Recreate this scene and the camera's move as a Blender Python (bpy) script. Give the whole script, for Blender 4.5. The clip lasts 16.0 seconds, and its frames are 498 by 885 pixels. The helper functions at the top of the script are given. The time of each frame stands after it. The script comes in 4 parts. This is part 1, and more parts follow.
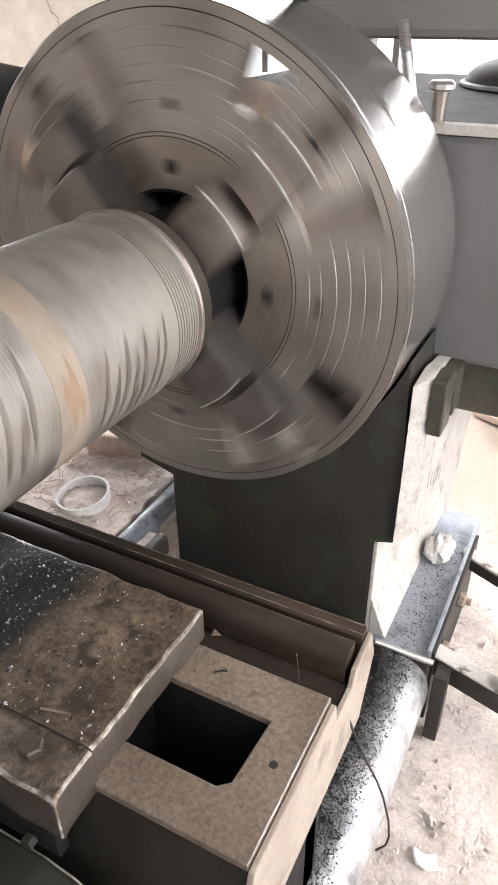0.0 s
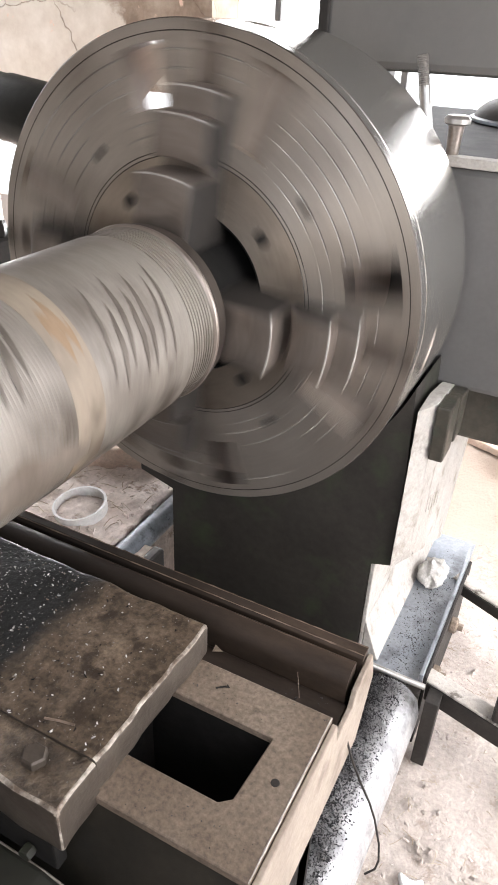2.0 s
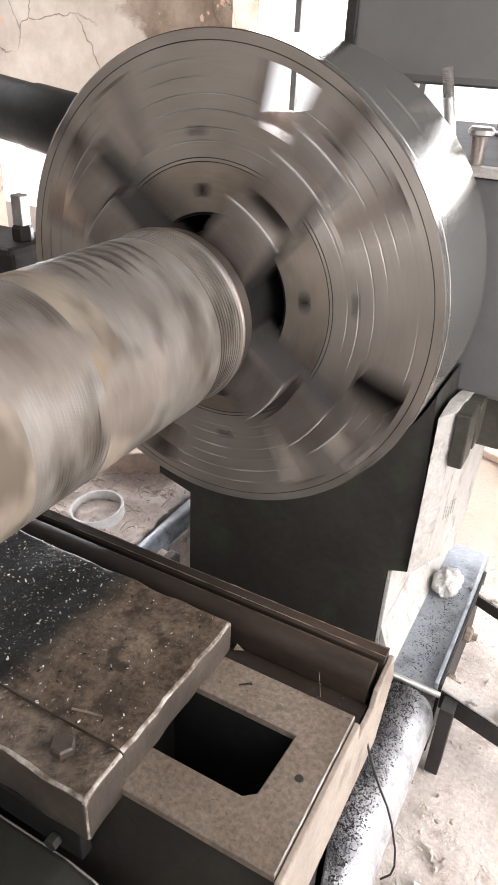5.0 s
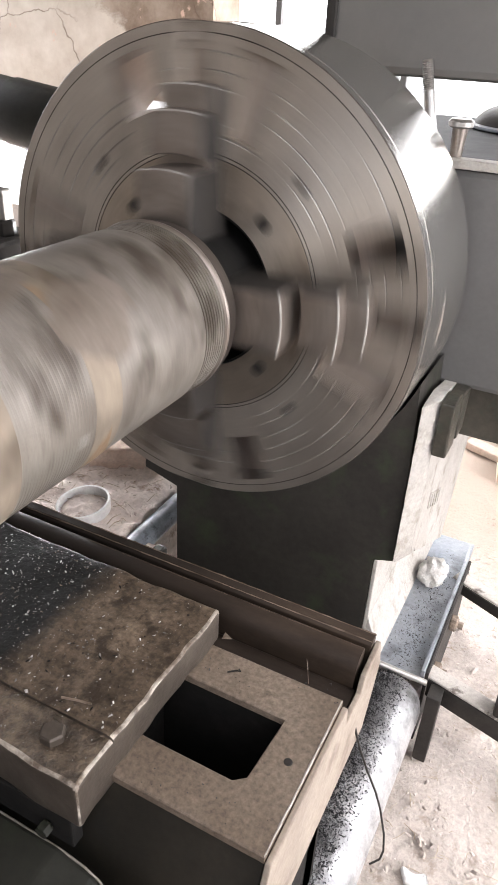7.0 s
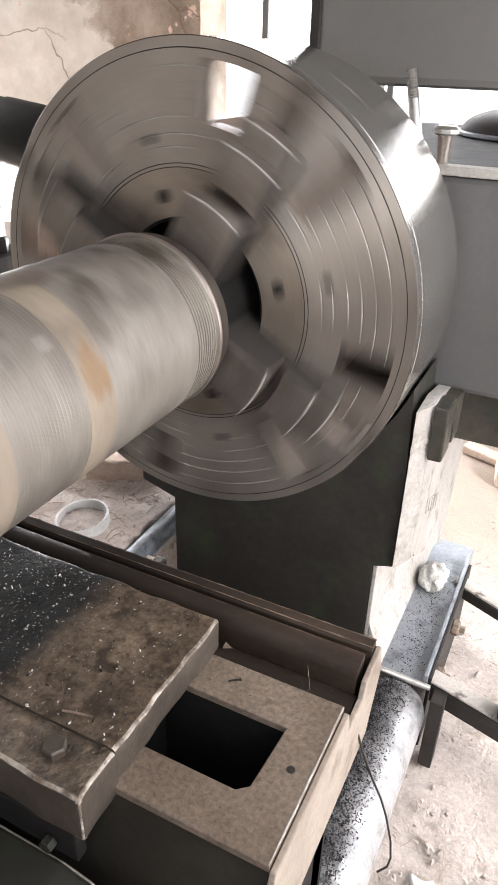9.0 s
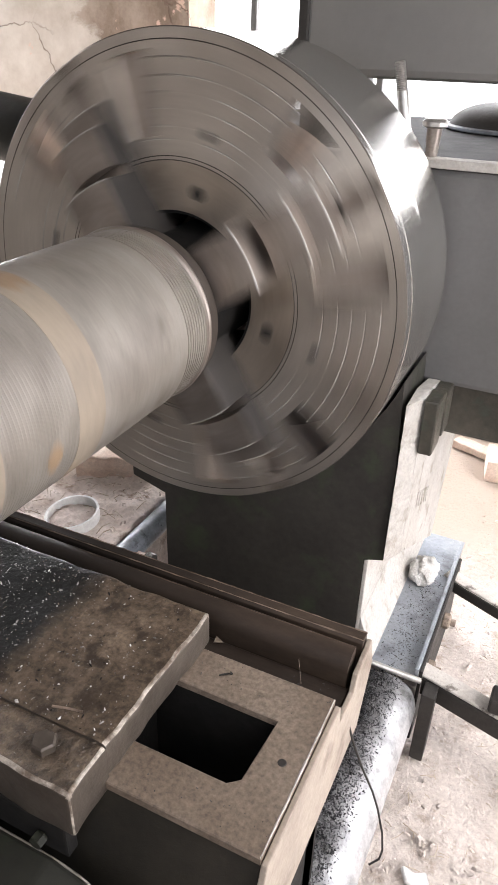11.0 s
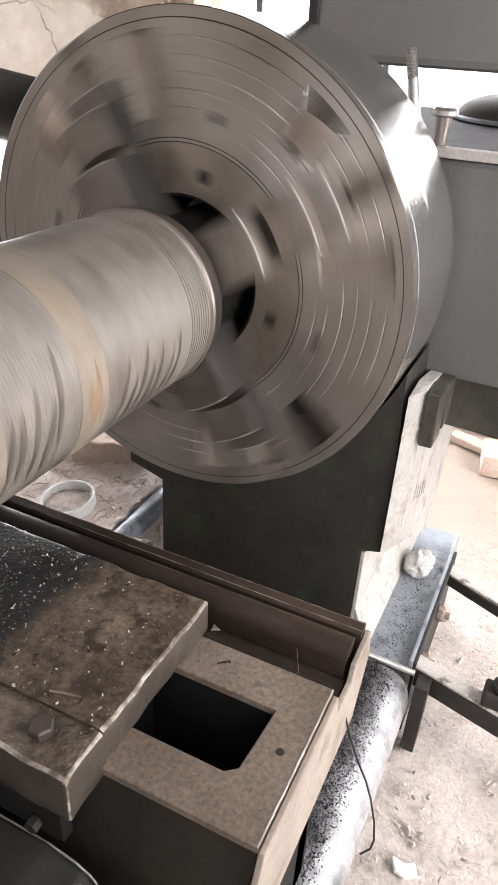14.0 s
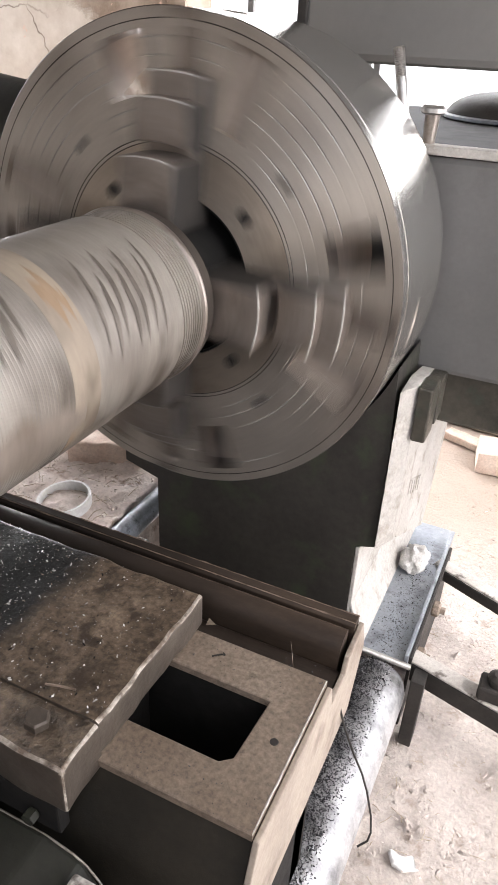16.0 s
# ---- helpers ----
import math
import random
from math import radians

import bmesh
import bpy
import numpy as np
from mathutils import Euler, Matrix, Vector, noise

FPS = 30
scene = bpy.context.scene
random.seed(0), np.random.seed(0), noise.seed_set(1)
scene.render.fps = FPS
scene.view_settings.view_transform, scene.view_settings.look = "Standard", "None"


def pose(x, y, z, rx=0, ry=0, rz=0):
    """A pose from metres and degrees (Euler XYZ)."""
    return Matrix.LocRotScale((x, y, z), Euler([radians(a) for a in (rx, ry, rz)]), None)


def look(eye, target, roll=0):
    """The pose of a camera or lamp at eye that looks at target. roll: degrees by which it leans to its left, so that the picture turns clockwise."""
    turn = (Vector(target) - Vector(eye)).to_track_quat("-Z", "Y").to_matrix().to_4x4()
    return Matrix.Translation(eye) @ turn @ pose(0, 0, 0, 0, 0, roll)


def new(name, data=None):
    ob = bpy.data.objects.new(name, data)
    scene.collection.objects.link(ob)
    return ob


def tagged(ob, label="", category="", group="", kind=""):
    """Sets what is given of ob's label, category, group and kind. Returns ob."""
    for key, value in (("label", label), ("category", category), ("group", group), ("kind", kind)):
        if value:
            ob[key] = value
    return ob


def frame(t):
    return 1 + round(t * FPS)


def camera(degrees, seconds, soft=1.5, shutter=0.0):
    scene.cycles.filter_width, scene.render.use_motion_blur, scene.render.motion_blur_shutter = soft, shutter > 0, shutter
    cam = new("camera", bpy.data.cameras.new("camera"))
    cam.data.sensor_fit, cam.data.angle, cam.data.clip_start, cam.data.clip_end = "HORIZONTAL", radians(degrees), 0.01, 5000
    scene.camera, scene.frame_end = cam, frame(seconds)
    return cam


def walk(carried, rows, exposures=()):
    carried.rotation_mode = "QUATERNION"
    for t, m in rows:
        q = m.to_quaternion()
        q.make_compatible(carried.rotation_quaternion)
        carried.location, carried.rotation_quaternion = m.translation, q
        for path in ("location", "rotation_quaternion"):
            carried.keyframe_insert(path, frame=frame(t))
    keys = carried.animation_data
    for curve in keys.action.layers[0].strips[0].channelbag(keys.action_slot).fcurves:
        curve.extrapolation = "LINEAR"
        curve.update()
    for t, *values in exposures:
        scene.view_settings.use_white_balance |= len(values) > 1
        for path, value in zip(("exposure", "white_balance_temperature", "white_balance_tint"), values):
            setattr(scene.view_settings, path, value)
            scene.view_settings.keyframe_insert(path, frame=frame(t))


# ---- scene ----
cam = camera(38.88, 16.0, soft=1.6, shutter=0.6)
# seconds, x, y, z, pitch, roll, yaw
PATH = [
    (0.0, 0.6404, -0.9606, 1.3940, -32.309, 0.443, 27.301),
    (0.5, 0.6386, -0.9653, 1.3893, -32.585, -0.466, 27.256),
    (1.0, 0.6371, -0.9690, 1.3906, -32.000, -0.545, 26.910),
    (1.5, 0.6250, -0.9723, 1.3989, -31.280, -1.471, 27.035),
    (2.0, 0.6155, -0.9825, 1.3992, -30.930, -2.195, 27.671),
    (2.5, 0.6149, -0.9946, 1.3971, -30.139, -2.396, 28.404),
    (3.0, 0.6185, -1.0002, 1.3960, -29.931, -2.141, 28.440),
    (3.5, 0.6085, -1.0038, 1.3969, -29.998, -2.195, 28.765),
    (3.7, 0.6026, -1.0086, 1.3933, -29.710, -2.702, 29.062),
    (5.8, 0.6034, -1.0151, 1.3851, -30.294, -2.769, 28.399),
    (6.0, 0.5980, -1.0205, 1.3833, -30.554, -3.188, 28.518),
    (6.5, 0.6010, -1.0250, 1.3849, -29.924, -3.055, 28.605),
    (7.0, 0.6085, -1.0218, 1.3818, -29.983, -2.741, 27.309),
    (7.5, 0.6130, -1.0242, 1.3835, -29.316, -1.965, 27.162),
    (8.0, 0.6169, -1.0222, 1.3828, -29.220, -1.722, 26.376),
    (8.5, 0.6151, -1.0223, 1.3801, -29.427, -1.471, 26.346),
    (9.0, 0.6159, -1.0238, 1.3821, -29.100, -1.458, 26.506),
    (9.2, 0.6232, -1.0218, 1.3810, -29.102, -1.145, 26.016),
    (11.5, 0.6148, -1.0228, 1.3766, -29.433, -1.959, 25.503),
    (12.0, 0.6110, -1.0256, 1.3794, -29.111, -2.722, 25.548),
    (12.5, 0.6005, -1.0291, 1.3783, -29.157, -3.369, 25.892),
    (13.0, 0.5924, -1.0261, 1.3695, -30.025, -3.694, 25.799),
    (13.5, 0.5946, -1.0277, 1.3715, -29.705, -3.363, 26.014),
    (14.0, 0.6027, -1.0227, 1.3690, -30.166, -2.981, 25.867),
    (14.5, 0.6127, -1.0234, 1.3694, -29.739, -2.213, 25.756),
    (15.0, 0.6244, -1.0284, 1.3732, -29.354, -1.523, 25.996),
    (15.5, 0.6259, -1.0288, 1.3695, -29.889, -1.478, 25.541),
    (16.0, 0.6150, -1.0309, 1.3652, -29.961, -2.529, 25.397),
]
walk(cam, [(t, pose(x, y, z, 90 + p, r, w)) for t, x, y, z, p, r, w in PATH], exposures=[(0.0, 0.04, 6500, 13), (2.5, 0.04, 6500, 13), (3.2, 0.14, 6500, 12), (3.7, 0.14, 6500, 12), (6.0, -0.05, 6500, 14), (9.0, -0.02, 6500, 13), (11.5, -0.07, 6500, 14), (16.0, -0.07, 6500, 14)])

# ---- world and light ----
world = bpy.data.worlds.new("overcast_sky")
scene.world = world
world.use_nodes = True
wn = world.node_tree.nodes
sky = wn.new("ShaderNodeTexSky")
sky.sky_type = "NISHITA"
sky.sun_disc = False
sky.sun_elevation, sky.sun_rotation = radians(50), radians(115)
sky.air_density, sky.dust_density = 1.0, 4.0
wn["Background"].inputs["Strength"].default_value = 0.15
world.node_tree.links.new(sky.outputs[0], wn["Background"].inputs["Color"])


def area(name, at, target, sx, sy, watts, colour=(1, 1, 1)):
    lamp = bpy.data.lights.new(name, "AREA")
    lamp.shape, lamp.size, lamp.size_y, lamp.energy, lamp.color = "RECTANGLE", sx, sy, watts, colour
    ob = new(name, lamp)
    ob.matrix_world = look(at, target)
    return ob


sun_data = bpy.data.lights.new("sun", "SUN")
sun_data.energy, sun_data.angle, sun_data.color = 1.5, radians(14), (1.0, 0.98, 0.95)
sun = new("sun", sun_data)
sun.matrix_world = look((6, -2.2, 6.5), (0, 0.6, 0))
area("side_opening_daylight", (2.55, 0.3, 1.75), (0.0, 0.3, 1.1), 3.6, 2.6, 166, (0.98, 0.99, 1.0))
area("back_window_daylight", (0.62, 2.44, 1.8), (0.62, 0.0, 1.5), 3.7, 1.36, 88, (0.98, 0.99, 1.0))
# low opening's daylight, widened unseen behind the chuck to brighten the ledge
area("back_door_daylight", (-1.72, 2.42, 0.54), (-1.2, 0.0, 0.3), 2.6, 1.06, 270, (0.98, 0.99, 1.0))
# added fill at an unseen opening, brightens the ledge
area("left_fill", (-3.15, 1.0, 1.5), (0.0, 0.6, 0.5), 1.5, 2.3, 48, (0.98, 0.99, 1.0))
# added fill from behind the camera, for chuck face and back wall
area("front_fill", (1.2, -2.15, 2.0), (0.2, 0.0, 1.0), 1.7, 1.7, 22, (0.98, 0.99, 1.0))


# ---- materials ----
def material(name, base, second, rough=0.6, metal=0.0, scale=8.0, fine=120.0, bump=0.3, depth=0.002, spread=(0.35, 0.65), stretch=(1, 1, 1),
             stain=None, stain_scale=3.0, stain_at=(0.55, 0.7), island=0.0, rough_var=0.15, side_tint=None, grain_range=(0.84, 1.14), turned=0.0, gloss=0.5, smudged=None):
    """Two colours mixed by broad noise, fine grain over them, optional stains, and relief."""
    mat = bpy.data.materials.new(name)
    mat.use_nodes = True
    n, links = mat.node_tree.nodes, mat.node_tree.links
    bsdf = n["Principled BSDF"]
    coords = n.new("ShaderNodeTexCoord")
    mapping = n.new("ShaderNodeMapping")
    mapping.inputs["Scale"].default_value = stretch
    links.new(coords.outputs["Object"], mapping.inputs["Vector"])

    def noise_node(s, detail=6.0, roughness=0.6):
        t = n.new("ShaderNodeTexNoise")
        t.inputs["Scale"].default_value, t.inputs["Detail"].default_value, t.inputs["Roughness"].default_value = s, detail, roughness
        links.new(mapping.outputs[0], t.inputs["Vector"])
        return t.outputs["Fac"]

    def ramp(value, lo, hi):
        r = n.new("ShaderNodeMapRange")
        r.inputs["From Min"].default_value, r.inputs["From Max"].default_value = lo, hi
        links.new(value, r.inputs["Value"])
        return r.outputs[0]

    def mix(factor, a, b, mode="MIX"):
        m = n.new("ShaderNodeMix")
        m.data_type, m.blend_type = "RGBA", mode
        for socket, value in ((m.inputs["Factor"], factor), (m.inputs["A"], a), (m.inputs["B"], b)):
            if isinstance(value, (tuple, float, int)):
                socket.default_value = (*value, 1) if isinstance(value, tuple) else value
            else:
                links.new(value, socket)
        return m.outputs["Result"]

    broad = ramp(noise_node(scale), *spread)
    grain = noise_node(fine, 4.0, 0.7)
    colour = mix(broad, base, second)
    grey = mix(ramp(grain, 0.3, 0.7), (grain_range[0],) * 3, (grain_range[1],) * 3)
    colour = mix(1.0, colour, grey, "MULTIPLY")
    if stain:
        colour = mix(ramp(noise_node(stain_scale, 8.0, 0.65), *stain_at), colour, stain)
    if side_tint:
        # a patch that covers one side of a place on an axis, with a ragged border
        axis, edge, soft, lumps, sway, oil = side_tint
        split = n.new("ShaderNodeSeparateXYZ")
        links.new(coords.outputs["Object"], split.inputs[0])
        wander = n.new("ShaderNodeMath")
        wander.operation = "MULTIPLY_ADD"
        wander.inputs[1].default_value = sway
        links.new(noise_node(lumps), wander.inputs[0])
        links.new(split.outputs[axis], wander.inputs[2])
        # oil here is simply the colour of the patch
        colour = mix(ramp(wander.outputs[0], edge + sway / 2 - soft / 2, edge + sway / 2 + soft / 2), colour, oil)
    if smudged:
        # oily smudges that keep to one flank
        way, reach, size, bounds, oil = smudged
        dot = n.new("ShaderNodeVectorMath")
        dot.operation = "DOT_PRODUCT"
        dot.inputs[1].default_value = way
        links.new(coords.outputs["Object"], dot.inputs[0])
        both = n.new("ShaderNodeMath")
        both.operation = "MULTIPLY"
        links.new(ramp(dot.outputs["Value"], *reach), both.inputs[0])
        links.new(ramp(noise_node(size, 3.0, 0.55), *bounds), both.inputs[1])
        colour = mix(both.outputs[0], colour, oil)
    if island:
        info = n.new("ShaderNodeNewGeometry")
        tone = ramp(info.outputs["Random Per Island"], 0.0, 1.0)
        lift = mix(tone, (1 - island,) * 3, (1 + island,) * 3)
        colour = mix(1.0, colour, lift, "MULTIPLY")
    links.new(colour, bsdf.inputs["Base Color"])
    r = n.new("ShaderNodeMapRange")
    r.inputs["To Min"].default_value, r.inputs["To Max"].default_value = max(0.05, rough - rough_var), min(1.0, rough + rough_var)
    links.new(noise_node(scale * 3.1), r.inputs["Value"])
    links.new(r.outputs[0], bsdf.inputs["Roughness"])
    bsdf.inputs["Metallic"].default_value = metal
    bsdf.inputs["Specular IOR Level"].default_value = gloss
    if turned:
        # lathe marks run round the spindle axis
        around = n.new("ShaderNodeTangent")
        around.direction_type, around.axis = "RADIAL", "Y"
        links.new(around.outputs[0], bsdf.inputs["Tangent"])
        bsdf.inputs["Anisotropic"].default_value, bsdf.inputs["Anisotropic Rotation"].default_value = turned, 0.25
    if bump:
        b = n.new("ShaderNodeBump")
        b.inputs["Strength"].default_value, b.inputs["Distance"].default_value = bump, depth
        height = n.new("ShaderNodeMath")
        height.operation = "MULTIPLY_ADD"
        height.inputs[1].default_value = 1.5
        links.new(noise_node(scale * 2.3), height.inputs[0])
        links.new(grain, height.inputs[2])
        links.new(height.outputs[0], b.inputs["Height"])
        links.new(b.outputs[0], bsdf.inputs["Normal"])
    return mat


M_CHUCK = material("worn_machined_steel", (0.62, 0.565, 0.5), (0.45, 0.403, 0.352), 0.33, 0.78, 7, 160, 0.06, 0.001, stain=(0.22, 0.18, 0.148), stain_scale=6, stain_at=(0.52, 0.8), turned=0.93, rough_var=0.06)
M_CHUCKIN = material("brownish_worn_steel", (0.58, 0.505, 0.42), (0.43, 0.365, 0.3), 0.34, 0.85, 11, 160, 0.08, 0.001, stain=(0.23, 0.18, 0.14), stain_scale=9, stain_at=(0.5, 0.75), turned=0.8, rough_var=0.08)
M_RIM = material("bright_turned_rim", (0.7, 0.685, 0.655), (0.6, 0.585, 0.56), 0.205, 0.96, 3, 140, 0.003, 0.0005, stain=(0.45, 0.43, 0.405), stain_scale=3, stain_at=(0.55, 0.85), rough_var=0.02, turned=0.8)
M_GROOVE = material("bright_tool_mark", (0.56, 0.53, 0.485), (0.3, 0.265, 0.23), 0.46, 0.6, 6, 140, 0.0, spread=(0.42, 0.6))
M_POCKET = material("scraped_pocket_iron", (0.37, 0.315, 0.268), (0.28, 0.235, 0.2), 0.6, 0.2, 12, 120, 0.3, 0.002)
M_JAW = material("jaw_steel", (0.36, 0.315, 0.28), (0.24, 0.205, 0.18), 0.34, 0.75, 14, 150, 0.15, 0.001)
# colour paled to make up for light missing inside the chuck shell
M_INSIDE = material("paled_brown_inner_iron", (0.68, 0.59, 0.51), (0.58, 0.49, 0.42), 0.8, 0.0, 12, 120, 0.3, 0.002)
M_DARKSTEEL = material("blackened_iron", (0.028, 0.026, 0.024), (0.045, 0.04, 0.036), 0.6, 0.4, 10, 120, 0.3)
M_SHAFT = material("turned_shaft_steel", (0.27, 0.245, 0.214), (0.185, 0.163, 0.14), 0.5, 0.3, 6, 160, 0.08, 0.001, spread=(0.4, 0.62), stretch=(1, 1.6, 1), stain=(0.125, 0.104, 0.085), stain_scale=7, stain_at=(0.55, 0.72), turned=0.4, smudged=((0.62, 0.0, 0.78), (0.03, 0.09), 9.0, (0.5, 0.66), (0.075, 0.06, 0.047)))
# black of grease, also painted in where recesses lie in shade
M_BLACK = material("black_grease_and_shade", (0.006, 0.006, 0.006), (0.012, 0.011, 0.01), 0.75, 0.0, 10, 120, 0.2, gloss=0.2)
M_BAND = material("tan_dust_band", (0.285, 0.234, 0.178), (0.21, 0.174, 0.137), 0.7, 0.1, 9, 120, 0.15, 0.001, stain=(0.25, 0.145, 0.065), stain_scale=8, stain_at=(0.58, 0.74), smudged=((0.62, 0.0, 0.78), (0.03, 0.09), 9.0, (0.49, 0.62), (0.11, 0.085, 0.06)))
M_RUST = material("orange_rust", (0.22, 0.145, 0.085), (0.26, 0.185, 0.12), 0.85, 0.0, 30, 200, 0.3)
M_SLAB = material("oily_cast_iron", (0.055, 0.04, 0.0275), (0.16, 0.119, 0.084), 0.4, 0.15, 11, 95, 1.0, 0.006, spread=(0.38, 0.66), stain=(0.042, 0.03, 0.021), stain_scale=34, stain_at=(0.52, 0.64), grain_range=(0.42, 1.6), rough_var=0.2)
M_RUBBED = material("rubbed_cast_iron_edge", (0.46, 0.41, 0.35), (0.14, 0.105, 0.079), 0.45, 0.4, 34, 130, 0.8, 0.003, spread=(0.42, 0.62), grain_range=(0.6, 1.35))
# iron as M_SLAB, turning near black below x 0.12
M_SLABTOP = material("dark_ended_cast_iron", (0.055, 0.04, 0.0275), (0.16, 0.119, 0.084), 0.5, 0.08, 11, 95, 0.55, 0.004, spread=(0.38, 0.66), stain=(0.042, 0.03, 0.021), stain_scale=34, stain_at=(0.52, 0.64), grain_range=(0.42, 1.6), rough_var=0.12,
                     side_tint=("X", 0.12, -0.035, 9.0, 0.08, (0.009, 0.0085, 0.008)), gloss=0.22)
M_PLATE = material("dusty_machined_iron", (0.16, 0.121, 0.09), (0.245, 0.194, 0.15), 0.5, 0.2, 6, 150, 0.45, 0.002, spread=(0.36, 0.64), stain=(0.085, 0.064, 0.048), stain_scale=40, stain_at=(0.6, 0.72), grain_range=(0.62, 1.35), rough_var=0.2)
M_EDGE = material("worn_bright_edge", (0.5, 0.475, 0.44), (0.32, 0.295, 0.265), 0.5, 0.25, 40, 200, 0.2, 0.001)
M_EDGE2 = material("soft_bright_edge", (0.36, 0.33, 0.295), (0.22, 0.195, 0.17), 0.5, 0.5, 40, 200, 0.2, 0.001)
M_SIDE = material("tan_painted_side", (0.36, 0.305, 0.25), (0.28, 0.232, 0.19), 0.6, 0.05, 6, 110, 0.2, stain=(0.17, 0.13, 0.1), stain_scale=11, stain_at=(0.55, 0.7))
M_GREEN = material("dark_green_black_paint", (0.034, 0.031, 0.0275), (0.047, 0.0435, 0.0375), 0.5, 0.0, 5, 60, 0.3, 0.002, stain=(0.048, 0.06, 0.036), stain_scale=9, stain_at=(0.54, 0.7), gloss=0.3)
M_DEEPGREEN = material("deep_green_black_paint", (0.017, 0.0165, 0.014), (0.026, 0.026, 0.021), 0.5, 0.0, 5, 60, 0.3, 0.002, stain=(0.03, 0.035, 0.023), stain_scale=9, stain_at=(0.56, 0.7), gloss=0.25)
M_OILGREEN = material("oily_green_paint", (0.075, 0.067, 0.053), (0.035, 0.033, 0.027), 0.42, 0.0, 14, 80, 0.4, 0.003, stain=(0.052, 0.06, 0.046), stain_scale=22, stain_at=(0.55, 0.66), gloss=0.4)
M_GREY = material("mid_grey_machine_paint", (0.13, 0.126, 0.122), (0.108, 0.105, 0.101), 0.5, 0.0, 4, 90, 0.08, stain=(0.085, 0.082, 0.078), stain_scale=5, stain_at=(0.55, 0.78), grain_range=(0.95, 1.05))
M_COVER = material("dark_grey_sheet_paint", (0.175, 0.168, 0.156), (0.14, 0.135, 0.126), 0.5, 0.0, 3, 90, 0.05, grain_range=(0.97, 1.03))
M_CREAM = material("chalky_cream_paint", (0.5, 0.48, 0.45), (0.41, 0.385, 0.35), 0.85, 0.0, 8, 120, 0.6, 0.004, stain=(0.27, 0.24, 0.2), stain_scale=16, stain_at=(0.56, 0.7))
M_DUSTY = material("dust_caked_steel", (0.56, 0.53, 0.49), (0.42, 0.39, 0.355), 0.85, 0.0, 14, 120, 0.6, 0.004, stain=(0.16, 0.14, 0.125), stain_scale=20, stain_at=(0.58, 0.66))
M_FLOOR = material("dusty_earth_floor", (0.57, 0.51, 0.465), (0.45, 0.395, 0.355), 0.95, 0.0, 7, 90, 0.8, 0.007, stain=(0.33, 0.265, 0.22), stain_scale=18, stain_at=(0.57, 0.7), grain_range=(0.8, 1.16), side_tint=("Y", 0.8, 0.4, 1.6, 0.9, (0.4, 0.328, 0.272)))
M_DIRT = material("brown_dirt", (0.6, 0.51, 0.46), (0.74, 0.665, 0.62), 0.95, 0.0, 14, 90, 0.4, 0.006, stain=(0.24, 0.165, 0.12), stain_scale=11, stain_at=(0.58, 0.68))


